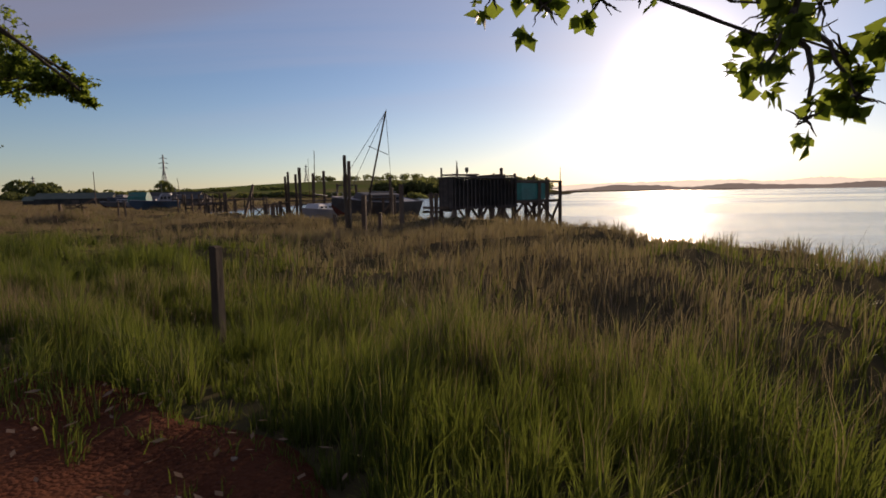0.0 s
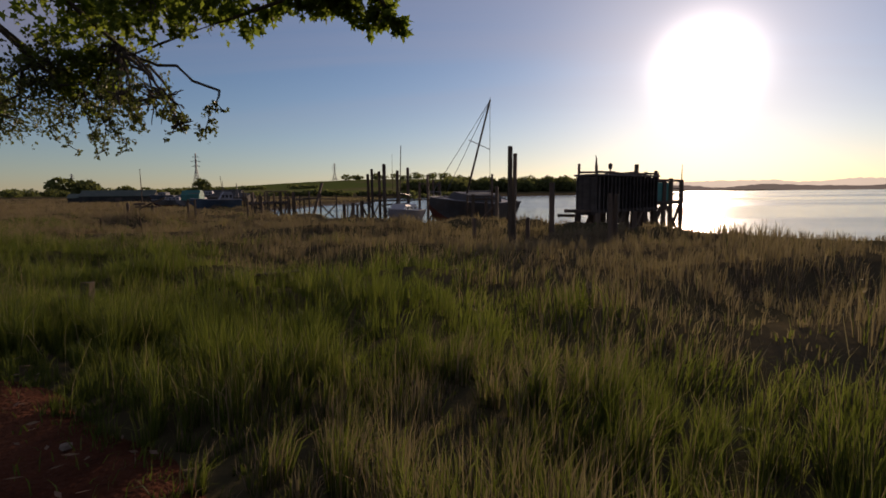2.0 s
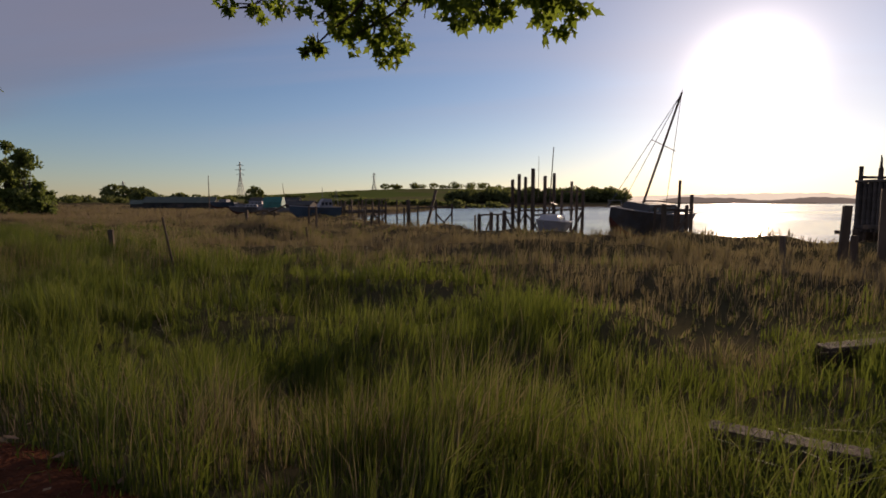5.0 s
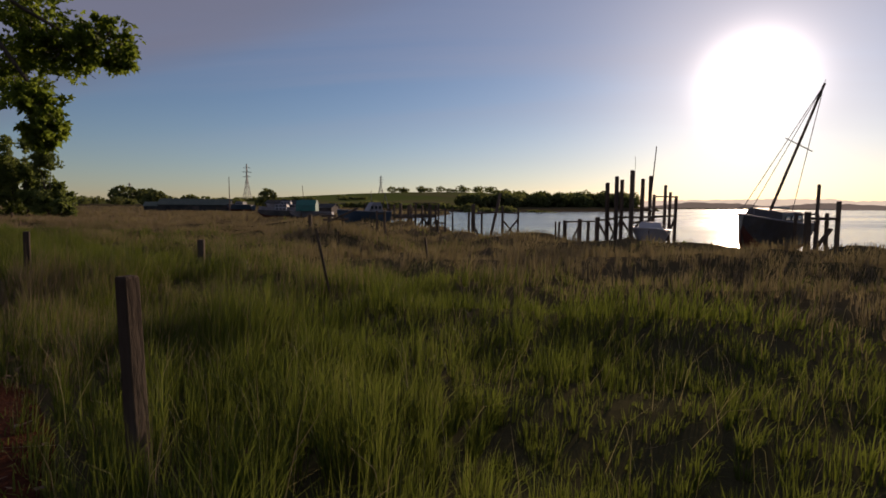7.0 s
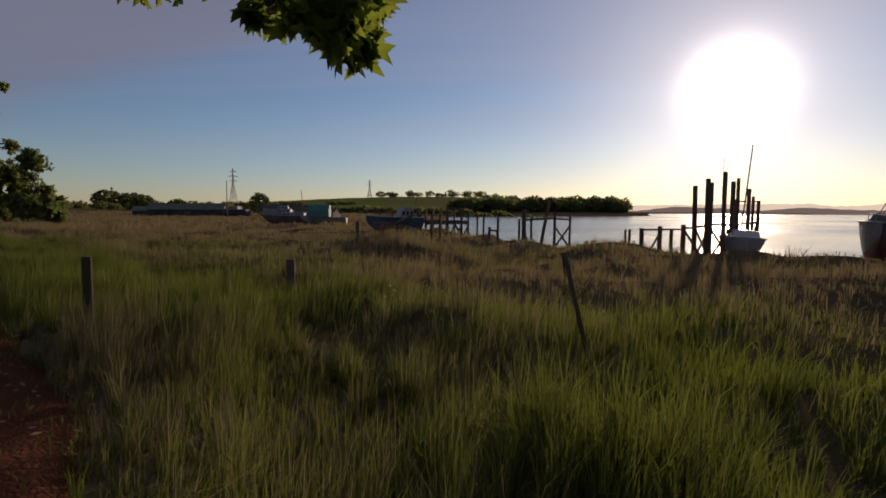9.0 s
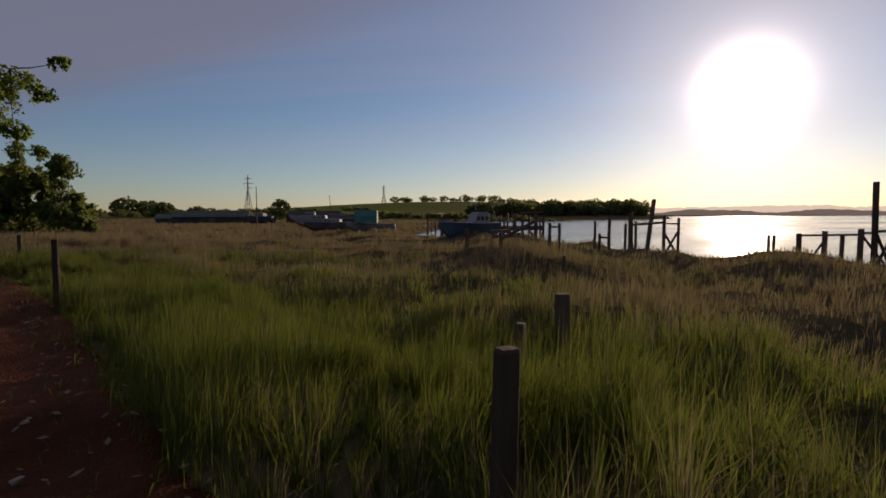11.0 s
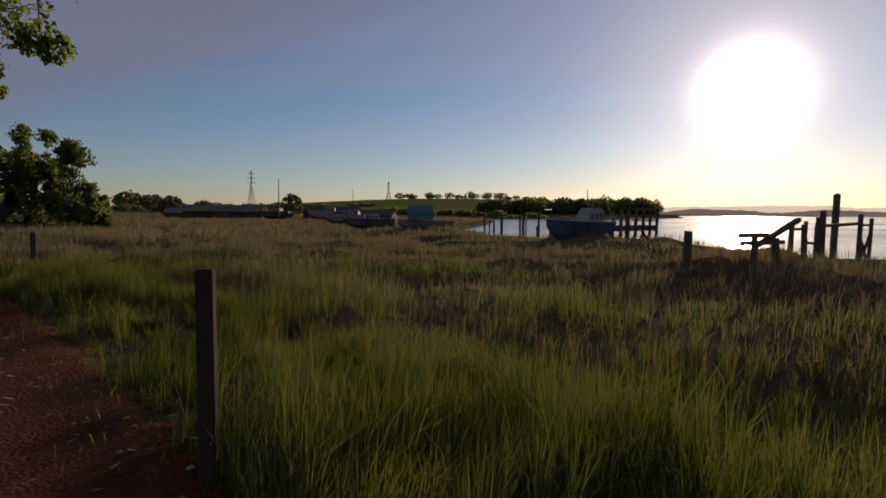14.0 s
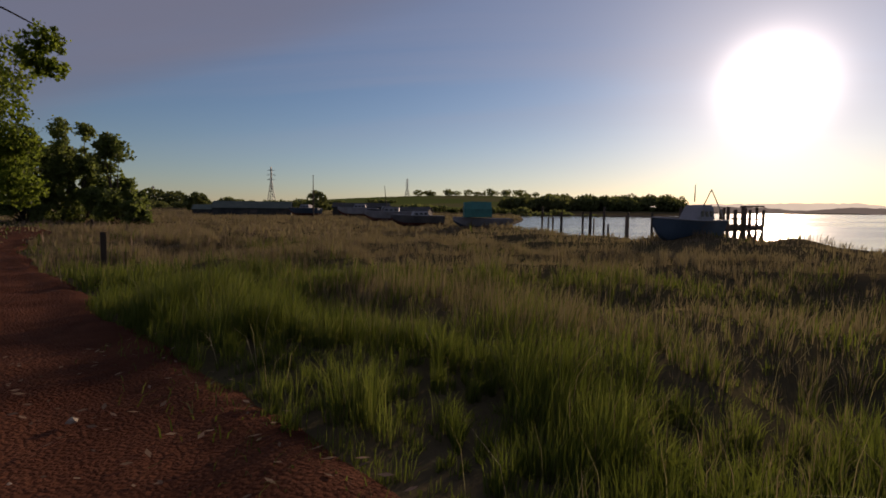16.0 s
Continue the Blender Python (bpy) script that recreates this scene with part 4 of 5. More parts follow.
def outer_platform():
    t = thing("outer_platform", (PA.x, PA.y, -1.6), "open timber platform on piles with a teal sheeted bay", "platform")
    L, Wd = (PB - PA).length, 0.95

    def P(u, v, z):
        q = PA + PU * u + PV * v
        return Vector((q.x, q.y, z))

    us = (0.0, L * 0.52, L * 0.7, L)
    for u in us:
        for v in (0.0, Wd):
            bm = bmesh.new()
            beam(bm, P(u, v, -1.6), P(u, v, 2.1 if u in (0.0, us[2]) else 2.02), 0.2, 0.2, 0.95, 0.01)
            part("timber_post", bm, MAT_PILE, t)
    for v in (0.0, Wd):
        for z in (0.78, 1.98):
            bm = bmesh.new()
            beam(bm, P(-0.1, v, z), P(L + 0.15, v, z), 0.13)
            part("rail", bm, MAT_PILE, t)
        for u0, u1 in ((0.3, L * 0.5), (L * 0.95, L * 0.55), (L * 0.72, L * 0.98), (L * 0.5, L * 0.2)):
            bm = bmesh.new()
            beam(bm, P(u0, v, -0.9), P(u1, v, 0.75), 0.12)
            part("brace", bm, MAT_PILE, t)
    for k in range(14):
        bm = bmesh.new()
        beam(bm, P(L * (k + 0.5) / 14, -0.1, 0.86), P(L * (k + 0.5) / 14, Wd + 0.1, 0.86), L / 14 * 0.9, 0.04)
        part("plank", bm, MAT_BOARD, t)
    bm = bmesh.new()
    box(bm, P(L * 0.42, Wd / 2, 1.38), (L * 0.5, Wd * 0.9, 0.98), math.atan2(PU.y, PU.x), 0.03)
    part("sheeted_bay", bm, MAT_TEAL, t, "bay clad in faded teal sheeting")
    for z in (1.25, 1.55):
        bm = bmesh.new()
        beam(bm, P(L * 0.7, 0, z), P(L, 0, z), 0.06)
        part("guard_rail", bm, MAT_PILE, t)
    bm = bmesh.new()
    tube(bm, [P(L, 0, 1.9), P(L, 0, 2.4), P(L + 0.02, 0, 2.9)], [0.035, 0.025, 0.012], 6)
    part("whip_pole", bm, MAT_PILE, t)
    bm = bmesh.new()
    tube(bm, [P(L * 0.5, 0.3, 2.0), P(L * 0.5, 0.3, 2.25), P(L * 0.52, 0.3, 2.42)], [0.06, 0.05, 0.03], 6)
    part("cleat_post", bm, MAT_PILE, t)


outer_platform()

# berth with tall poles, round the small boat
BP = [(-8.85, 36.54, 2.64, 0.2), (-8.58, 36.08, 2.91, 0.2), (-8.2, 36.6, 2.78, 0.18), (-7.82, 36.2, 3.2, 0.22), (-7.14, 36.98, 2.85, 0.19),
      (-6.53, 37.75, 3.04, 0.2), (-5.34, 39.14, 2.64, 0.2), (-5.0, 39.4, 2.3, 0.17), (-5.9, 39.2, 2.15, 0.17), (-4.6, 39.7, 2.1, 0.2)]
stage("berth", "landing stage of tall dark poles and cross rails by the river", BP,
      [((-8.85, 36.54, 0.9), (-8.58, 36.08, 0.95), 0.12), ((-8.58, 36.08, 1.0), (-7.14, 36.98, 1.0), 0.12), ((-7.14, 36.98, 1.0), (-5.34, 39.14, 1.02), 0.13),
       ((-5.34, 39.14, 1.02), (-4.6, 39.7, 1.05), 0.12), ((-7.82, 36.2, 0.75), (-6.53, 37.75, 0.8), 0.11), ((-5.9, 39.2, 2.05), (-4.6, 39.7, 2.05), 0.09),
       ((-8.58, 36.08, 1.35), (-6.53, 37.75, 1.35), 0.09)]
      + braces([(-8.85, 36.54), (-8.2, 36.6), (-7.14, 36.98), (-6.53, 37.75)], -0.5, 0.9)
      + [((-5.34, 39.14, -0.5), (-4.6, 39.7, 0.9), 0.1)])
# low run of stubs leading to the berth
LOWP = [(-9.3, 36.55, 1.0, 0.24), (-9.65, 37, 0.8, 0.16), (-10, 37.35, 0.9, 0.22), (-10.66, 37.75, 0.8, 0.2)]
stage("low_rail", "low broken landing rail on stub piles", LOWP, [((-10.7, 37.8, 0.72), (-9.3, 36.55, 0.8), 0.1), ((-9.3, 36.55, 0.8), (-8.8, 36.15, -0.2), 0.1), ((-10, 37.35, 0.6), (-10.3, 37.65, -0.2), 0.08), ((-9.3, 36.55, 0.85), (-8.75, 36.65, 0.85), 0.1)], category="jetty")
for x, y, top, w in ((-10.9, 39.35, 0.68, 0.13), (-10.75, 39.3, 0.68, 0.12)):
    stage("stub_pile", "short rotten pile at the water's edge", [(x, y, top, w)], category="mooring pile", foot=-1.4)
# berth beside the leaning boat
stage("berth", "dark timber berth piles and brace beside the leaning boat",
      [(-1.45, 31.9, 1.75, 0.2), (-1.6, 32.9, 2.42, 0.13), (-2.7, 31.6, 1.35, 0.24), (-2, 32.2, 1.2, 0.16), (-3, 31.9, 1.25, 0.12), (-1.3, 32.7, 1.3, 0.16)],
      [((-2.7, 31.6, 1.1), (-1.45, 31.9, 1.1), 0.13), ((-2.8, 31.6, -0.6), (-1.6, 32, 0.7), 0.13), ((-3, 31.9, 1.25), (-1.6, 32.9, 1.25), 0.08)], foot=-1.5)

# frame with a leaning post
stage("timber_frame", "ruined timber frame of piles with one leaning post",
      [(-15.4, 42.85, 1.62, 0.26), (-13.65, 43.55, 1.5, 0.17), (-12.6, 44.45, 1.35, 0.14), (-14.9, 43.75, 1.2, 0.14), (-15.7, 42.75, 1.1, 0.14)],
      [((-15.4, 42.85, 1.05), (-13.65, 43.55, 1.14), 0.14), ((-14.55, 43.55, -1.4), (-13.75, 44.75, 2.3), 0.22), ((-13.65, 43.55, -0.6), (-12.6, 44.45, 0.7), 0.1), ((-12.6, 44.45, -0.6), (-13.65, 43.55, 0.7), 0.1),
       ((-13.65, 43.55, 1.1), (-12.6, 44.45, 1.05), 0.1), ((-14.9, 43.75, -0.7), (-15.4, 42.85, 0.3), 0.12)], foot=-1.5)
stage("timber_frame", "small gate-like frame of two posts and a bar", [(-20.1, 36.6, 1.22, 0.13), (-19.72, 36.72, 1.2, 0.13)], [((-20.1, 36.6, 1.08), (-19.72, 36.72, 1.08), 0.08)], foot=-0.7)
stage("stub_pile", "short rotten pile at the water's edge", [(-17.74, 40.02, 1.25, 0.12)], category="mooring pile", foot=-1.2)
stage("stub_pile", "short pile with a broken cleat at the water's edge", [(-16.99, 40.62, 1.38, 0.15), (-17.39, 40.52, 0.7, 0.16)], [((-17.44, 40.52, 0.55), (-17.04, 40.62, 0.5), 0.1)], category="mooring pile", foot=-1.2)
stage("fallen_timber", "fallen slanting timber propped on stub piles", [(-21.9, 34.75, 0.98, 0.14), (-21.3, 35.0, 0.92, 0.16)], [((-22.2, 34.7, 0.8), (-21.1, 35.1, 0.82), 0.12), ((-21.9, 34.75, 0.72), (-20.69, 35.25, 1.34), 0.12), ((-22.25, 34.7, 0.97), (-21.6, 34.85, 0.98), 0.14)], foot=-0.9)
stage("stub_pile", "squat square pile stump on the bank", [(-23.1, 35.47, 1.04, 0.2)], category="mooring pile", foot=-0.9)

# long jetty behind the blue boat
JP = []
JR = []
for k in range(7):
    u = k / 6
    x, y = -21.5 + 2.9 * u, 49.2 + 2.26 * u
    JP += [(x, y, 1.55 + 0.12 * (k % 2), 0.17)] + ([(x - 0.5, y + 0.8, 1.65, 0.15)] if k % 3 == 0 else [])
    if k:
        JR += [((px_, py_, 0.62), (x, y, 0.62), 0.14), ((px_, py_, -0.7), (x, y, 0.5), 0.1)]
    px_, py_ = x, y
JR += [((-20.2, 50.2, 1.7), (-18.6, 51.5, 1.72), 0.1), ((-18.6, 51.5, 1.1), (-19.5, 52.8, 1.1), 0.09), ((-18.6, 51.5, -0.8), (-19.6, 50.8, 0.6), 0.12)]
stage("long_jetty", "long timber jetty on two rows of dark piles", JP, JR, [((-21.7, 49.6, 0.74), (-18.8, 51.9, 0.74), 0.8, 16)])
# second run of jetty towards the yard
JP2, JR2 = [], []
for k in range(8):
    x, y = -30.5 + 1.45 * k, 60.5 - 1.0 * k + 0.3 * (k % 2)
    JP2.append((x + 2.5, y + 6.5, 1.35 if k % 3 else 1.75, 0.17))
    if k:
        JR2.append(((JP2[-2][0], JP2[-2][1], 1.05), (JP2[-1][0], JP2[-1][1], 1.05), 0.1))
stage("old_jetty", "low timber jetty with thin uneven piles", JP2, JR2)
for x, y, top, w in ((-25.1, 61.8, 1.4, 0.22), (-23.5, 58.0, 1.2, 0.22), (-24.9, 61.4, 0.9, 0.12), (-27.2, 66.5, 0.9, 0.14), (-27.6, 66.3, 0.9, 0.14), (-26.6, 66.2, 1.1, 0.13), (-24.2, 60.0, 0.55, 0.16)):
    stage("stub_pile", "dark pile standing in the shallow water", [(x, y, top, w)], category="mooring pile")


# ---- boats ----
def boat(name, label, loc, heading, length, beam_w, depth, hull, trim, cabin=None, heel=0.0, bottom=None, keel=0.0, category="boat"):
    """A lofted hull with deck, rubbing strake and cabin; heading: the way of the bow, in degrees from +y to the right."""
    t = thing(name, loc, label, category)
    m = Matrix.Translation(loc) @ Matrix.Rotation(-radians(heading), 4, "Z") @ Matrix.Rotation(radians(heel), 4, "Y")

    def section(u):
        half = beam_w / 2 * (1 - max(0.0, (u - 0.35) / 0.65) ** 2.3) * (0.82 + 0.18 * min(1, u / 0.3))
        sheer = depth * (1.0 + 0.28 * max(0, u - 0.4) ** 1.5)
        rise = depth * 0.75 * max(0, (u - 0.72) / 0.28) ** 2
        return max(half, 0.015), sheer, rise

    def skin(lo, hi, off=0.0):
        bm = bmesh.new()
        rows = []
        for i in range(17):
            u = i / 16
            half, sheer, rise = section(u)
            row = []
            for sgn in (-1, 1):
                side = []
                for j in range(7):
                    k = lo + (hi - lo) * j / 6
                    x = (half + off) * (k ** 0.45)
                    z = rise + (sheer - rise) * (k ** 1.3)
                    side.append(bm.verts.new(m @ Vector((sgn * x, -length / 2 + length * u, z))))
                row.append(side)
            rows.append(row)
        for a, b in zip(rows, rows[1:]):
            for sgn in (0, 1):
                for j in range(6):
                    bm.faces.new((a[sgn][j], b[sgn][j], b[sgn][j + 1], a[sgn][j + 1]))
        bm.faces.new(rows[0][0] + rows[0][1][::-1])
        bmesh.ops.remove_doubles(bm, verts=bm.verts, dist=0.004)
        return bm

    part("hull", skin(0.0, 1.0), hull, t)
    if bottom:
        part("bottom", skin(0.02, 0.42, 0.006), bottom, t, "dull red painted bottom")
    bm = bmesh.new()
    left, right = [], []
    for i in range(17):
        half, sheer, _ = section(i / 16)
        yy = -length / 2 + length * i / 16
        left.append(bm.verts.new(m @ Vector((-half * 0.98, yy, sheer - 0.05))))
        right.append(bm.verts.new(m @ Vector((half * 0.98, yy, sheer - 0.05))))
    for i in range(16):
        bm.faces.new((left[i], right[i], right[i + 1], left[i + 1]))
    part("deck", bm, trim, t)
    bm = bmesh.new()
    for sgn in (-1, 1):
        pts = []
        for i in range(17):
            half, sheer, _ = section(i / 16)
            pts.append(m @ Vector((sgn * (half + 0.01), -length / 2 + length * i / 16, sheer)))
        tube(bm, pts, [0.035] * 17, 5)
    part("strake", bm, trim, t)
    if cabin:
        y0, y1, wide, h, mat = cabin
        bm = bmesh.new()
        z = depth - 0.04
        vs = [[bm.verts.new(m @ Vector((sx * wide / 2 * k, yy, z + zz))) for sx, yy in ((-1, y0 + a), (1, y0 + a), (1, y1 - b), (-1, y1 - b))]
              for k, zz, a, b in ((1.0, 0, 0, 0), (0.9, h * 0.8, 0.05, h * 0.45), (0.8, h, 0.12, h * 0.6))]
        for a, b in zip(vs, vs[1:]):
            for i in range(4):
                bm.faces.new((a[i], a[(i + 1) % 4], b[(i + 1) % 4], b[i]))
        bm.faces.new(vs[-1])
        house = part("cabin", bm, mat, t)
        n = 3
        for sgn in (-1, 1):
            for k in range(n):
                c = y0 + (y1 - y0) * (k + 0.7) / (n + 0.7)
                bm = bmesh.new()
                box(bm, (0, 0, 0), (0.03, (y1 - y0) / n * 0.5, h * 0.34), 0, 0.008)
                bmesh.ops.transform(bm, matrix=m @ Matrix.Translation((sgn * wide * 0.475, c, z + h * 0.45)), verts=bm.verts)
                part("window", bm, MAT_GLASS, house)
    return t, m


def spar(t, name, p, q, r0, r1, mat=MAT_ALU):
    bm = bmesh.new()
    p, q = Vector(p), Vector(q)
    tube(bm, [p, p.lerp(q, 0.5), q], [r0, (r0 + r1) / 2, r1], 8)
    return part(name, bm, mat, t)


# yacht aground, its mast leaning
yacht, ym = boat("sailing_yacht", "grey sailing yacht lying aground, mast leaning over", (-2.8, 34.3, -0.5), 223.6, 6.7, 2.3, 1.55, MAT_HULL, MAT_DULL,
                 (-1.8, 1.3, 1.4, 0.42, MAT_HULL), -9.0, MAT_RED)
MB, MT = Vector((-3.0, 33.75, 1.15)), Vector((-1.72, 32.77, 6.28))
spar(yacht, "mast", MB, MT, 0.06, 0.045, MAT_PILE)
CR = MB.lerp(MT, 0.55)
spar(yacht, "crosstree", CR + Vector((-0.55, -0.1, 0.28)), CR + Vector((0.6, 0.1, -0.22)), 0.02, 0.02)
for e in ((-4.9, 32.1, 1.3), (-4.2, 32.9, 1.2), (-1.6, 34.6, 1.2)):
    spar(yacht, "stay", MT - (MT - MB) * 0.01, e, 0.014, 0.014, MAT_WIRE)
spar(yacht, "boom", MB + Vector((0.1, 0, 0.35)), (-1.4, 35.2, 1.5), 0.05, 0.045)
spar(yacht, "mast_head", MT, MT + Vector((0.02, 0, 0.16)), 0.012, 0.008, MAT_WIRE)
bm = bmesh.new()
for e in ((-4.35, 32.15), (-4.95, 32.05), (-4.75, 32.6)):
    tube(bm, [Vector((*e, 1.15)), Vector((*e, 1.5))], [0.014, 0.014], 5)
tube(bm, [Vector((-4.35, 32.15, 1.5)), Vector((-4.95, 32.05, 1.52)), Vector((-4.75, 32.6, 1.5))], [0.013] * 3, 5)
part("pulpit", bm, MAT_STEEL, yacht)

# small white boat in the berth
small, sm_ = boat("cabin_boat", "small white cabin boat with a thin mast beside the poles", (-6.8, 36.72, -0.46), 200, 3.9, 1.75, 0.9, MAT_DULL, MAT_WHITE,
                  (-1.0, 0.9, 1.05, 0.38, MAT_WHITE), -3.0)
spar(small, "mast", (-6.95, 36.52, 0.8), (-6.8, 36.22, 4.3), 0.035, 0.022, MAT_PILE)
spar(small, "aerial", (-7.45, 37.22, 0.8), (-7.45, 37.22, 3.9), 0.018, 0.009, MAT_PILE)
spar(small, "boom", (-6.93, 36.52, 1.45), (-6.35, 37.82, 1.3), 0.03, 0.03)

# blue work boat with a white wheelhouse
work, wm = boat("work_boat", "blue work boat with white wheelhouse moored at the jetty", (-23.5, 47.85, 0.12), 236, 3.9, 1.6, 0.95, MAT_NAVY, MAT_DULL,
                (-1.3, -0.2, 1.0, 0.7, MAT_DULL), 0.0)
spar(work, "mast", wm @ Vector((0, -0.6, 1.75)), wm @ Vector((0, -0.6, 2.5)), 0.03, 0.015)
spar(work, "gallows", wm @ Vector((-0.6, -1.7, 1.1)), wm @ Vector((0.0, -1.7, 2.3)), 0.025, 0.02)
spar(work, "gallows", wm @ Vector((0.6, -1.7, 1.1)), wm @ Vector((0.0, -1.7, 2.3)), 0.025, 0.02)
spar(work, "bow_rail", wm @ Vector((0.0, 2.1, 1.5)), wm @ Vector((0.5, 1.2, 1.5)), 0.02, 0.02)

# the yard: boats under covers, sheds
cov, cm = boat("covered_boat", "white boat laid up under a teal cover", (-32.7, 63.0, 0.0), 262, 4.4, 1.9, 0.8, MAT_DULL, MAT_DULL, None, 0.0, MAT_NAVY)
bm = bmesh.new()
vs = []
for yy, k in ((-0.6, 0.85), (0.0, 1.0), (0.9, 1.0), (1.4, 0.7)):
    vs.append([bm.verts.new(cm @ Vector((x * k, yy, z))) for x, z in ((-1.1, 0.9), (-1.0, 1.5), (-0.45, 2.05 * (0.9 + 0.1 * k)), (0.45, 2.05 * (0.9 + 0.1 * k)), (1.0, 1.5), (1.1, 0.9))])
for a, b in zip(vs, vs[1:]):
    for i in range(5):
        bm.faces.new((a[i], a[i + 1], b[i + 1], b[i]))
bm.faces.new(vs[0])
bm.faces.new(vs[-1][::-1])
part("cover", bm, MAT_TEAL, cov, "taut teal canvas cover")
for x, y, hd, L, h, mats in ((-38.5, 68.5, 250, 4.6, 0.9, MAT_HULL), (-29.0, 67.0, 280, 4.0, 0.7, MAT_NAVY), (-44, 82, 265, 6.0, 1.1, MAT_DULL), (-58, 118, 260, 7.5, 1.6, MAT_DULL), (-70, 122, 280, 7, 1.5, MAT_NAVY), (-51, 110, 250, 6, 1.3, MAT_HULL)):
    boat("laid_up_boat", "small boat laid up at the edge of the boatyard", (x, y, float(height(x, y)) + 0.05), hd, L, L * 0.34, h, mats, MAT_DULL, (-L * 0.2, L * 0.12, L * 0.22, h * 0.5, MAT_DULL), 2.0, MAT_RED)


def shed(x, y, rz, L, W, eave, ridge, wall, roof, label):
    z = float(height(x, y))
    t = thing("shed", (x, y, z), label, "shed", "sheds of the boatyard")
    m = Matrix.Translation((x, y, z)) @ Matrix.Rotation(radians(rz), 4, "Z")
    for sx in (-1, 1):
        bm = bmesh.new()
        box(bm, (0, 0, 0), (L, 0.12, eave + 0.2), 0, 0.02)
        bmesh.ops.transform(bm, matrix=m @ Matrix.Translation((0, sx * W / 2, eave / 2 - 0.1)), verts=bm.verts)
        part("side_wall", bm, wall, t)
        bm = bmesh.new()
        v = [bm.verts.new(m @ Vector((sx * (L / 2 + o), yy, zz))) for o in (0, 0.12) for yy, zz in ((-W / 2, -0.2), (W / 2, -0.2), (W / 2, eave), (0, ridge), (-W / 2, eave))]
        bm.faces.new(v[:5])
        bm.faces.new(v[5:][::-1])
        for i in range(5):
            bm.faces.new((v[i], v[(i + 1) % 5], v[5 + (i + 1) % 5], v[5 + i]))
        part("end_wall", bm, wall, t)
        bm = bmesh.new()
        a = [bm.verts.new(m @ Vector((ex * (L / 2 + 0.3), yy, zz))) for ex in (-1, 1) for yy, zz in ((0, ridge + 0.02), (sx * (W / 2 + 0.3), eave - 0.08), (sx * (W / 2 + 0.3), eave), (0, ridge + 0.1))]
        for q in ((0, 1, 2, 3), (7, 6, 5, 4), (0, 4, 5, 1), (1, 5, 6, 2), (2, 6, 7, 3), (3, 7, 4, 0)):
            bm.faces.new([a[i] for i in q])
        part("roof", bm, roof, t)
    bm = bmesh.new()
    box(bm, (0, 0, 0), (1.4, 0.06, eave * 0.8), 0, 0.01)
    bmesh.ops.transform(bm, matrix=m @ Matrix.Translation((0.3, -W / 2 - 0.09, eave * 0.4)), verts=bm.verts)
    part("door", bm, MAT_BOARD, t)
    return t


shed(-83, 127, 20, 15, 6, 1.6, 2.9, MAT_SHED, MAT_TARP, "low dark shed with a green tarpaulin roof")
shed(-60, 128, 10, 11, 5, 2.0, 2.8, MAT_SHED, MAT_SHED, "long dark boarded shed in the yard")
shed(-98, 138, 25, 9, 5, 1.2, 2.2, MAT_SHED, MAT_TARP, "low dark shed with a sagging green roof")
shed(-46, 104, -5, 7, 4, 1.3, 2.0, MAT_BOARD, MAT_SHED, "small grey boarded store")


def pole(name, p, q, r, label, category, mat=MAT_PILE):
    t = thing(name, p, label, category)
    bm = bmesh.new()
    tube(bm, [Vector(p), Vector(p).lerp(Vector(q), 0.5), Vector(q)], [r, r * 0.8, r * 0.5], 6)
    part("shaft", bm, mat, t)
    bm = bmesh.new()
    tube(bm, [Vector(q), Vector(q) + Vector((0, 0, 0.15))], [r * 1.1, r * 0.6], 6)
    part("truck", bm, mat, t)


pole("yard_mast", (-57.0, 92.7, -0.2), (-57.0, 92.7, 5.86), 0.09, "tall thin pole standing in the boatyard", "mast")
pole("yard_mast", (-50.5, 110, -0.2), (-51.0, 110, 5.2), 0.08, "thin leaning mast in the boatyard", "mast")


def pylon(x, y, top, base, wide, label, stout=1.0):
    t = thing("pylon", (x, y, base), label, "pylon", "power line pylons")
    h = top - base

    def corner(i, z):
        w = wide * (1 - 0.86 * min(1, z / (0.62 * h))) if z < 0.62 * h else wide * 0.14 * (1 - 0.5 * (z - 0.62 * h) / (0.38 * h))
        sx, sy = ((-1, -1), (1, -1), (1, 1), (-1, 1))[i]
        return Vector((x + sx * w / 2, y + sy * w / 2, base + z))

    levels = [h * k for k in (0, 0.16, 0.31, 0.45, 0.55, 0.62, 0.72, 0.82, 0.92, 1.0)]
    for i in range(4):
        bm = bmesh.new()
        for a, b in zip(levels, levels[1:]):
            beam(bm, corner(i, a), corner(i, b), 0.34 * stout)
        part("leg", bm, MAT_STEEL, t)
    for i in range(4):
        bm = bmesh.new()
        j = (i + 1) % 4
        for a, b in zip(levels, levels[1:]):
            beam(bm, corner(i, a), corner(j, b), 0.2 * stout)
            beam(bm, corner(j, a), corner(i, b), 0.2 * stout)
        part("lattice", bm, MAT_STEEL, t)
    for k, r in ((0.66, 0.10), (0.78, 0.12), (0.90, 0.09)):
        bm = bmesh.new()
        for s_ in (-1, 1):
            tip = Vector((x + s_ * h * r * 0.9, y + s_ * h * r * 0.4, base + h * k))
            beam(bm, Vector((x, y, base + h * (k + 0.035))), tip, 0.28 * stout)
            beam(bm, Vector((x, y, base + h * k)), tip, 0.28 * stout)
        part("arm", bm, MAT_STEEL, t)


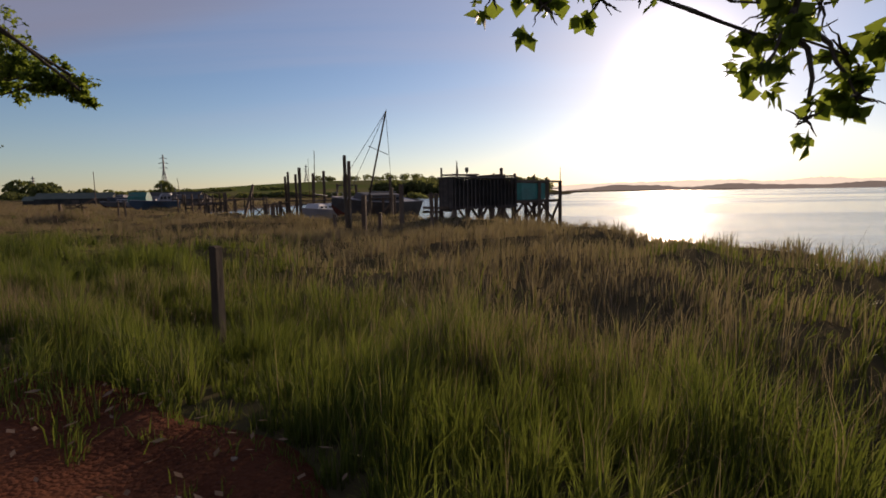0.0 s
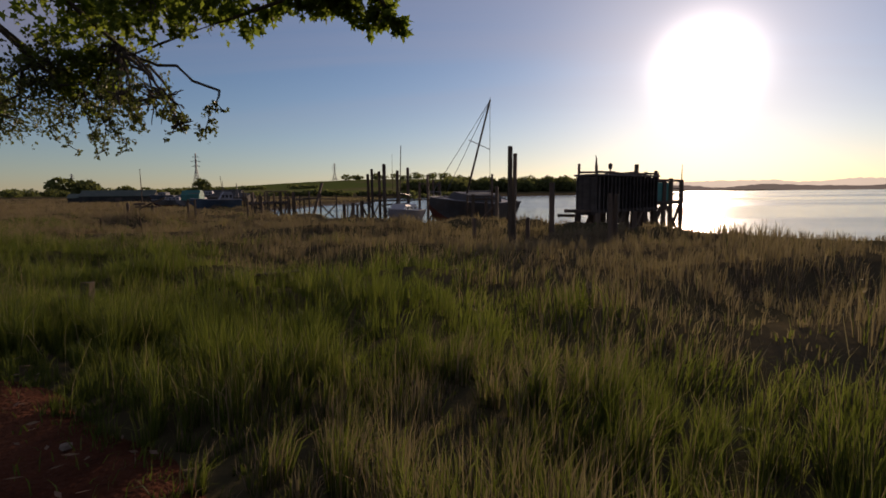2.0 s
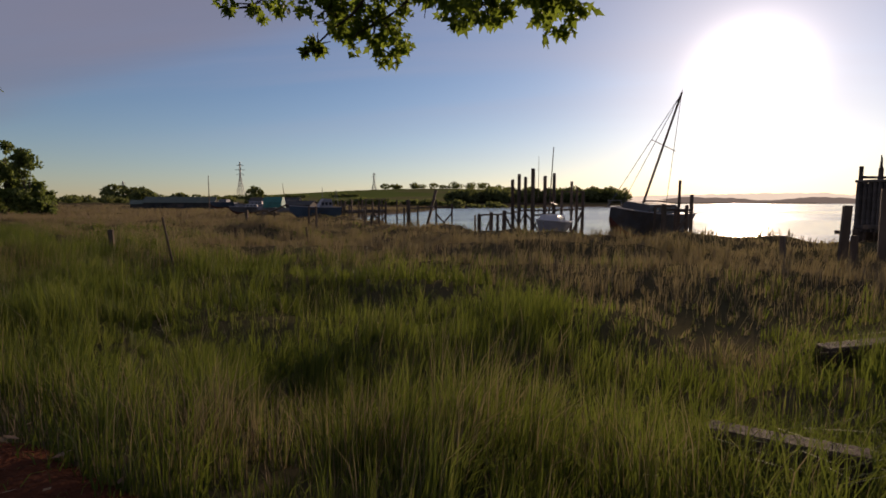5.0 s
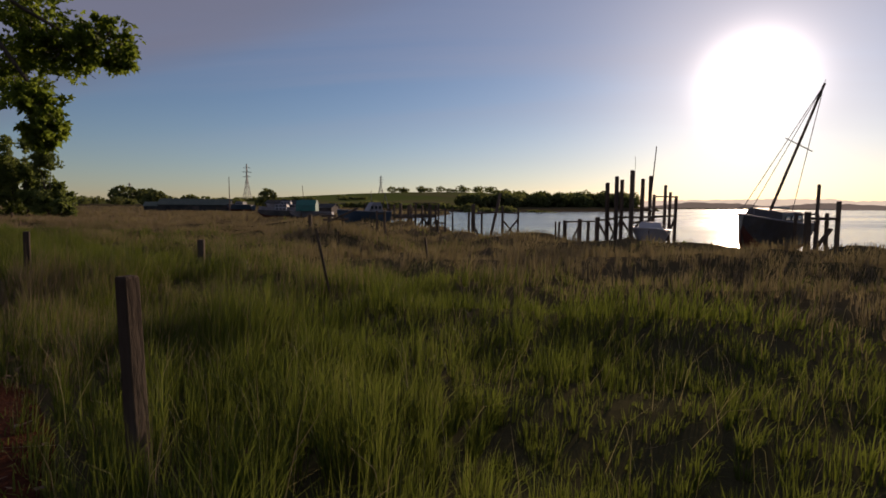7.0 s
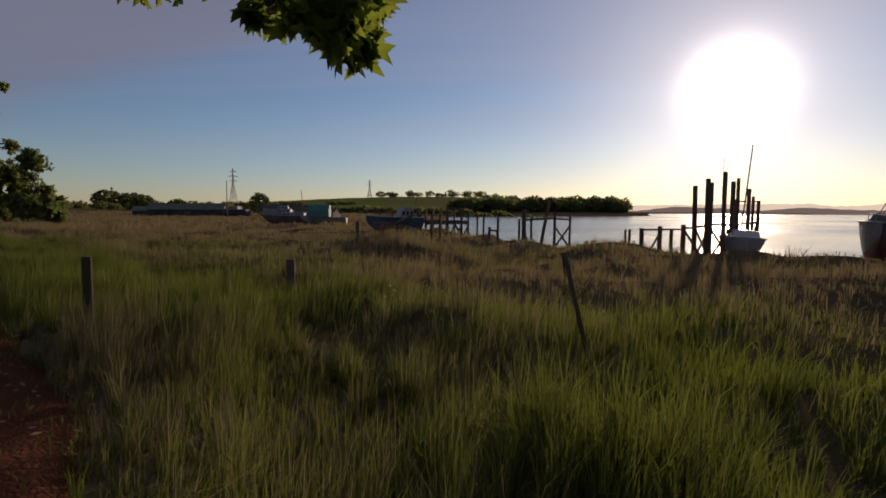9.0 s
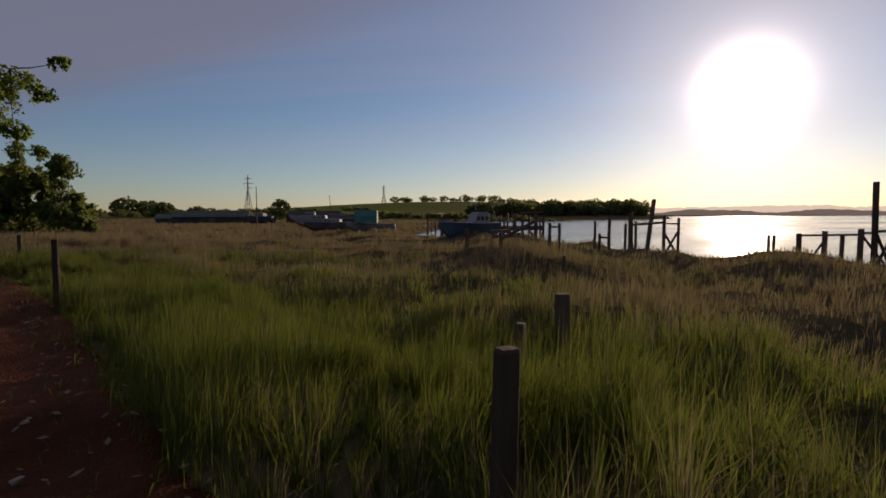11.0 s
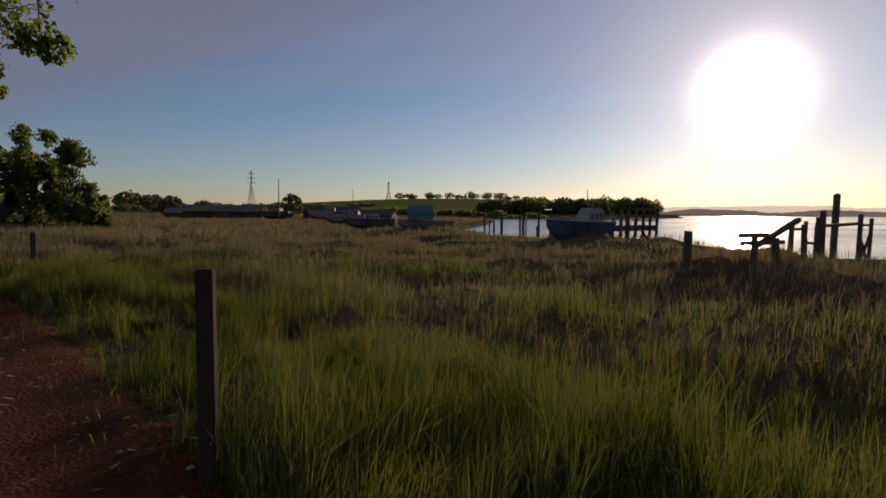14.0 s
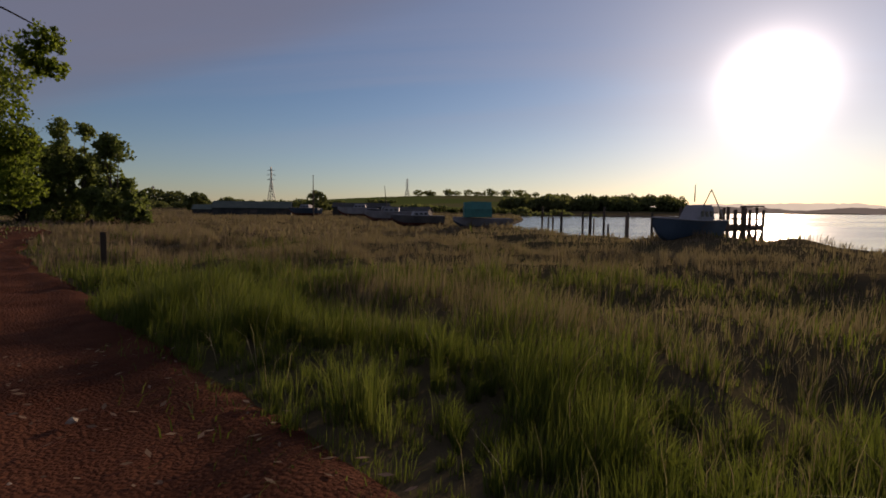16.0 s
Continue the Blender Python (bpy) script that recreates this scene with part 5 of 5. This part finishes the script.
pylon(-325, 652, 54.5, 6, 9, "tall grey lattice pylon beyond the marsh", 1.3)
pylon(-142, 619, 38, 14, 6, "grey lattice pylon on the hill")
pylon(-617, 829, 38, 4, 10, "distant grey lattice pylon with wide arms", 2.2)


# ---- stones on the path ----
def stones():
    me = []
    for k in range(4):
        bm = bmesh.new()
        bmesh.ops.create_icosphere(bm, subdivisions=1, radius=1.0)
        for v in bm.verts:
            v.co *= random.uniform(0.7, 1.2)
            v.co.z *= 0.6
        d = bpy.data.meshes.new("stone")
        bm.to_mesh(d)
        bm.free()
        d.materials.append(MAT_STONE)
        me.append(d)
    for k in range(150):
        s = random.uniform(-2, 44)
        d = float(centre_of_path(s)) + random.uniform(-1.3, 1.3)
        p = at_plan(s, d)
        ob = new("stone", me[k % 4])
        r = random.uniform(0.012, 0.04)
        ob.location = (p.x, p.y, 0.02 + r * 0.2)
        ob.scale = (r, r * random.uniform(0.7, 1.2), r)
        ob.rotation_euler = (0, 0, random.uniform(0, 6))
        tagged(ob, "small pale stone lying on the red path", "stone", "stones on the path")


stones()


def leaf_litter():
    n = 2400
    s = RNG.uniform(-2.5, 46, n)
    d = centre_of_path(s) + RNG.uniform(-1.4, 1.4, n)
    x, y = H.x * s + N.x * d, H.y * s + N.y * d
    t = thing("leaf_litter", (0, 0, 0), "scattered brown dead leaves on the red path", "leaf litter")
    z = 0.065 + 0 * x
    a = RNG.uniform(0, 6.28, n)
    L = RNG.uniform(0.02, 0.05, n)
    u = np.stack([np.cos(a), np.sin(a), RNG.uniform(-0.3, 0.3, n)], 1) * L[:, None]
    w = np.stack([-np.sin(a), np.cos(a), RNG.uniform(-0.3, 0.3, n)], 1) * (L * 0.4)[:, None]
    p = np.stack([x, y, z], 1)
    v = np.stack([p - u, p - w, p + u, p + w], 1).reshape(-1, 3)
    me = mesh_arrays("dead_leaves", v, [np.arange(n)[:, None] * 4 + np.arange(4)], [MAT_DRY])
    ob = new("dead_leaves", me)
    ob.parent = t
    tagged(ob, kind="stuff")
    tagged(t, kind="stuff")


leaf_litter()
bm = bmesh.new()
bmesh.ops.create_icosphere(bm, subdivisions=3, radius=0.13)
for v in bm.verts:
    v.co = Vector((v.co.x * 1.5, v.co.y, v.co.z * 0.55)) + v.co.normalized() * (noise.noise(v.co * 14) * 0.07)
bag_at = at_plan(33.24, 3.15)
bag_z = float(height(bag_at.x, bag_at.y)) + 0.16
bag = thing("plastic_bag", (bag_at.x, bag_at.y, bag_z), "crumpled off-white plastic bag caught in the grass", "litter")
bmesh.ops.scale(bm, verts=bm.verts, vec=(0.72, 0.72, 0.8))
bmesh.ops.translate(bm, verts=bm.verts, vec=(bag_at.x, bag_at.y, bag_z))
part("crumpled_sheet", bm, MAT_WHITE, bag)
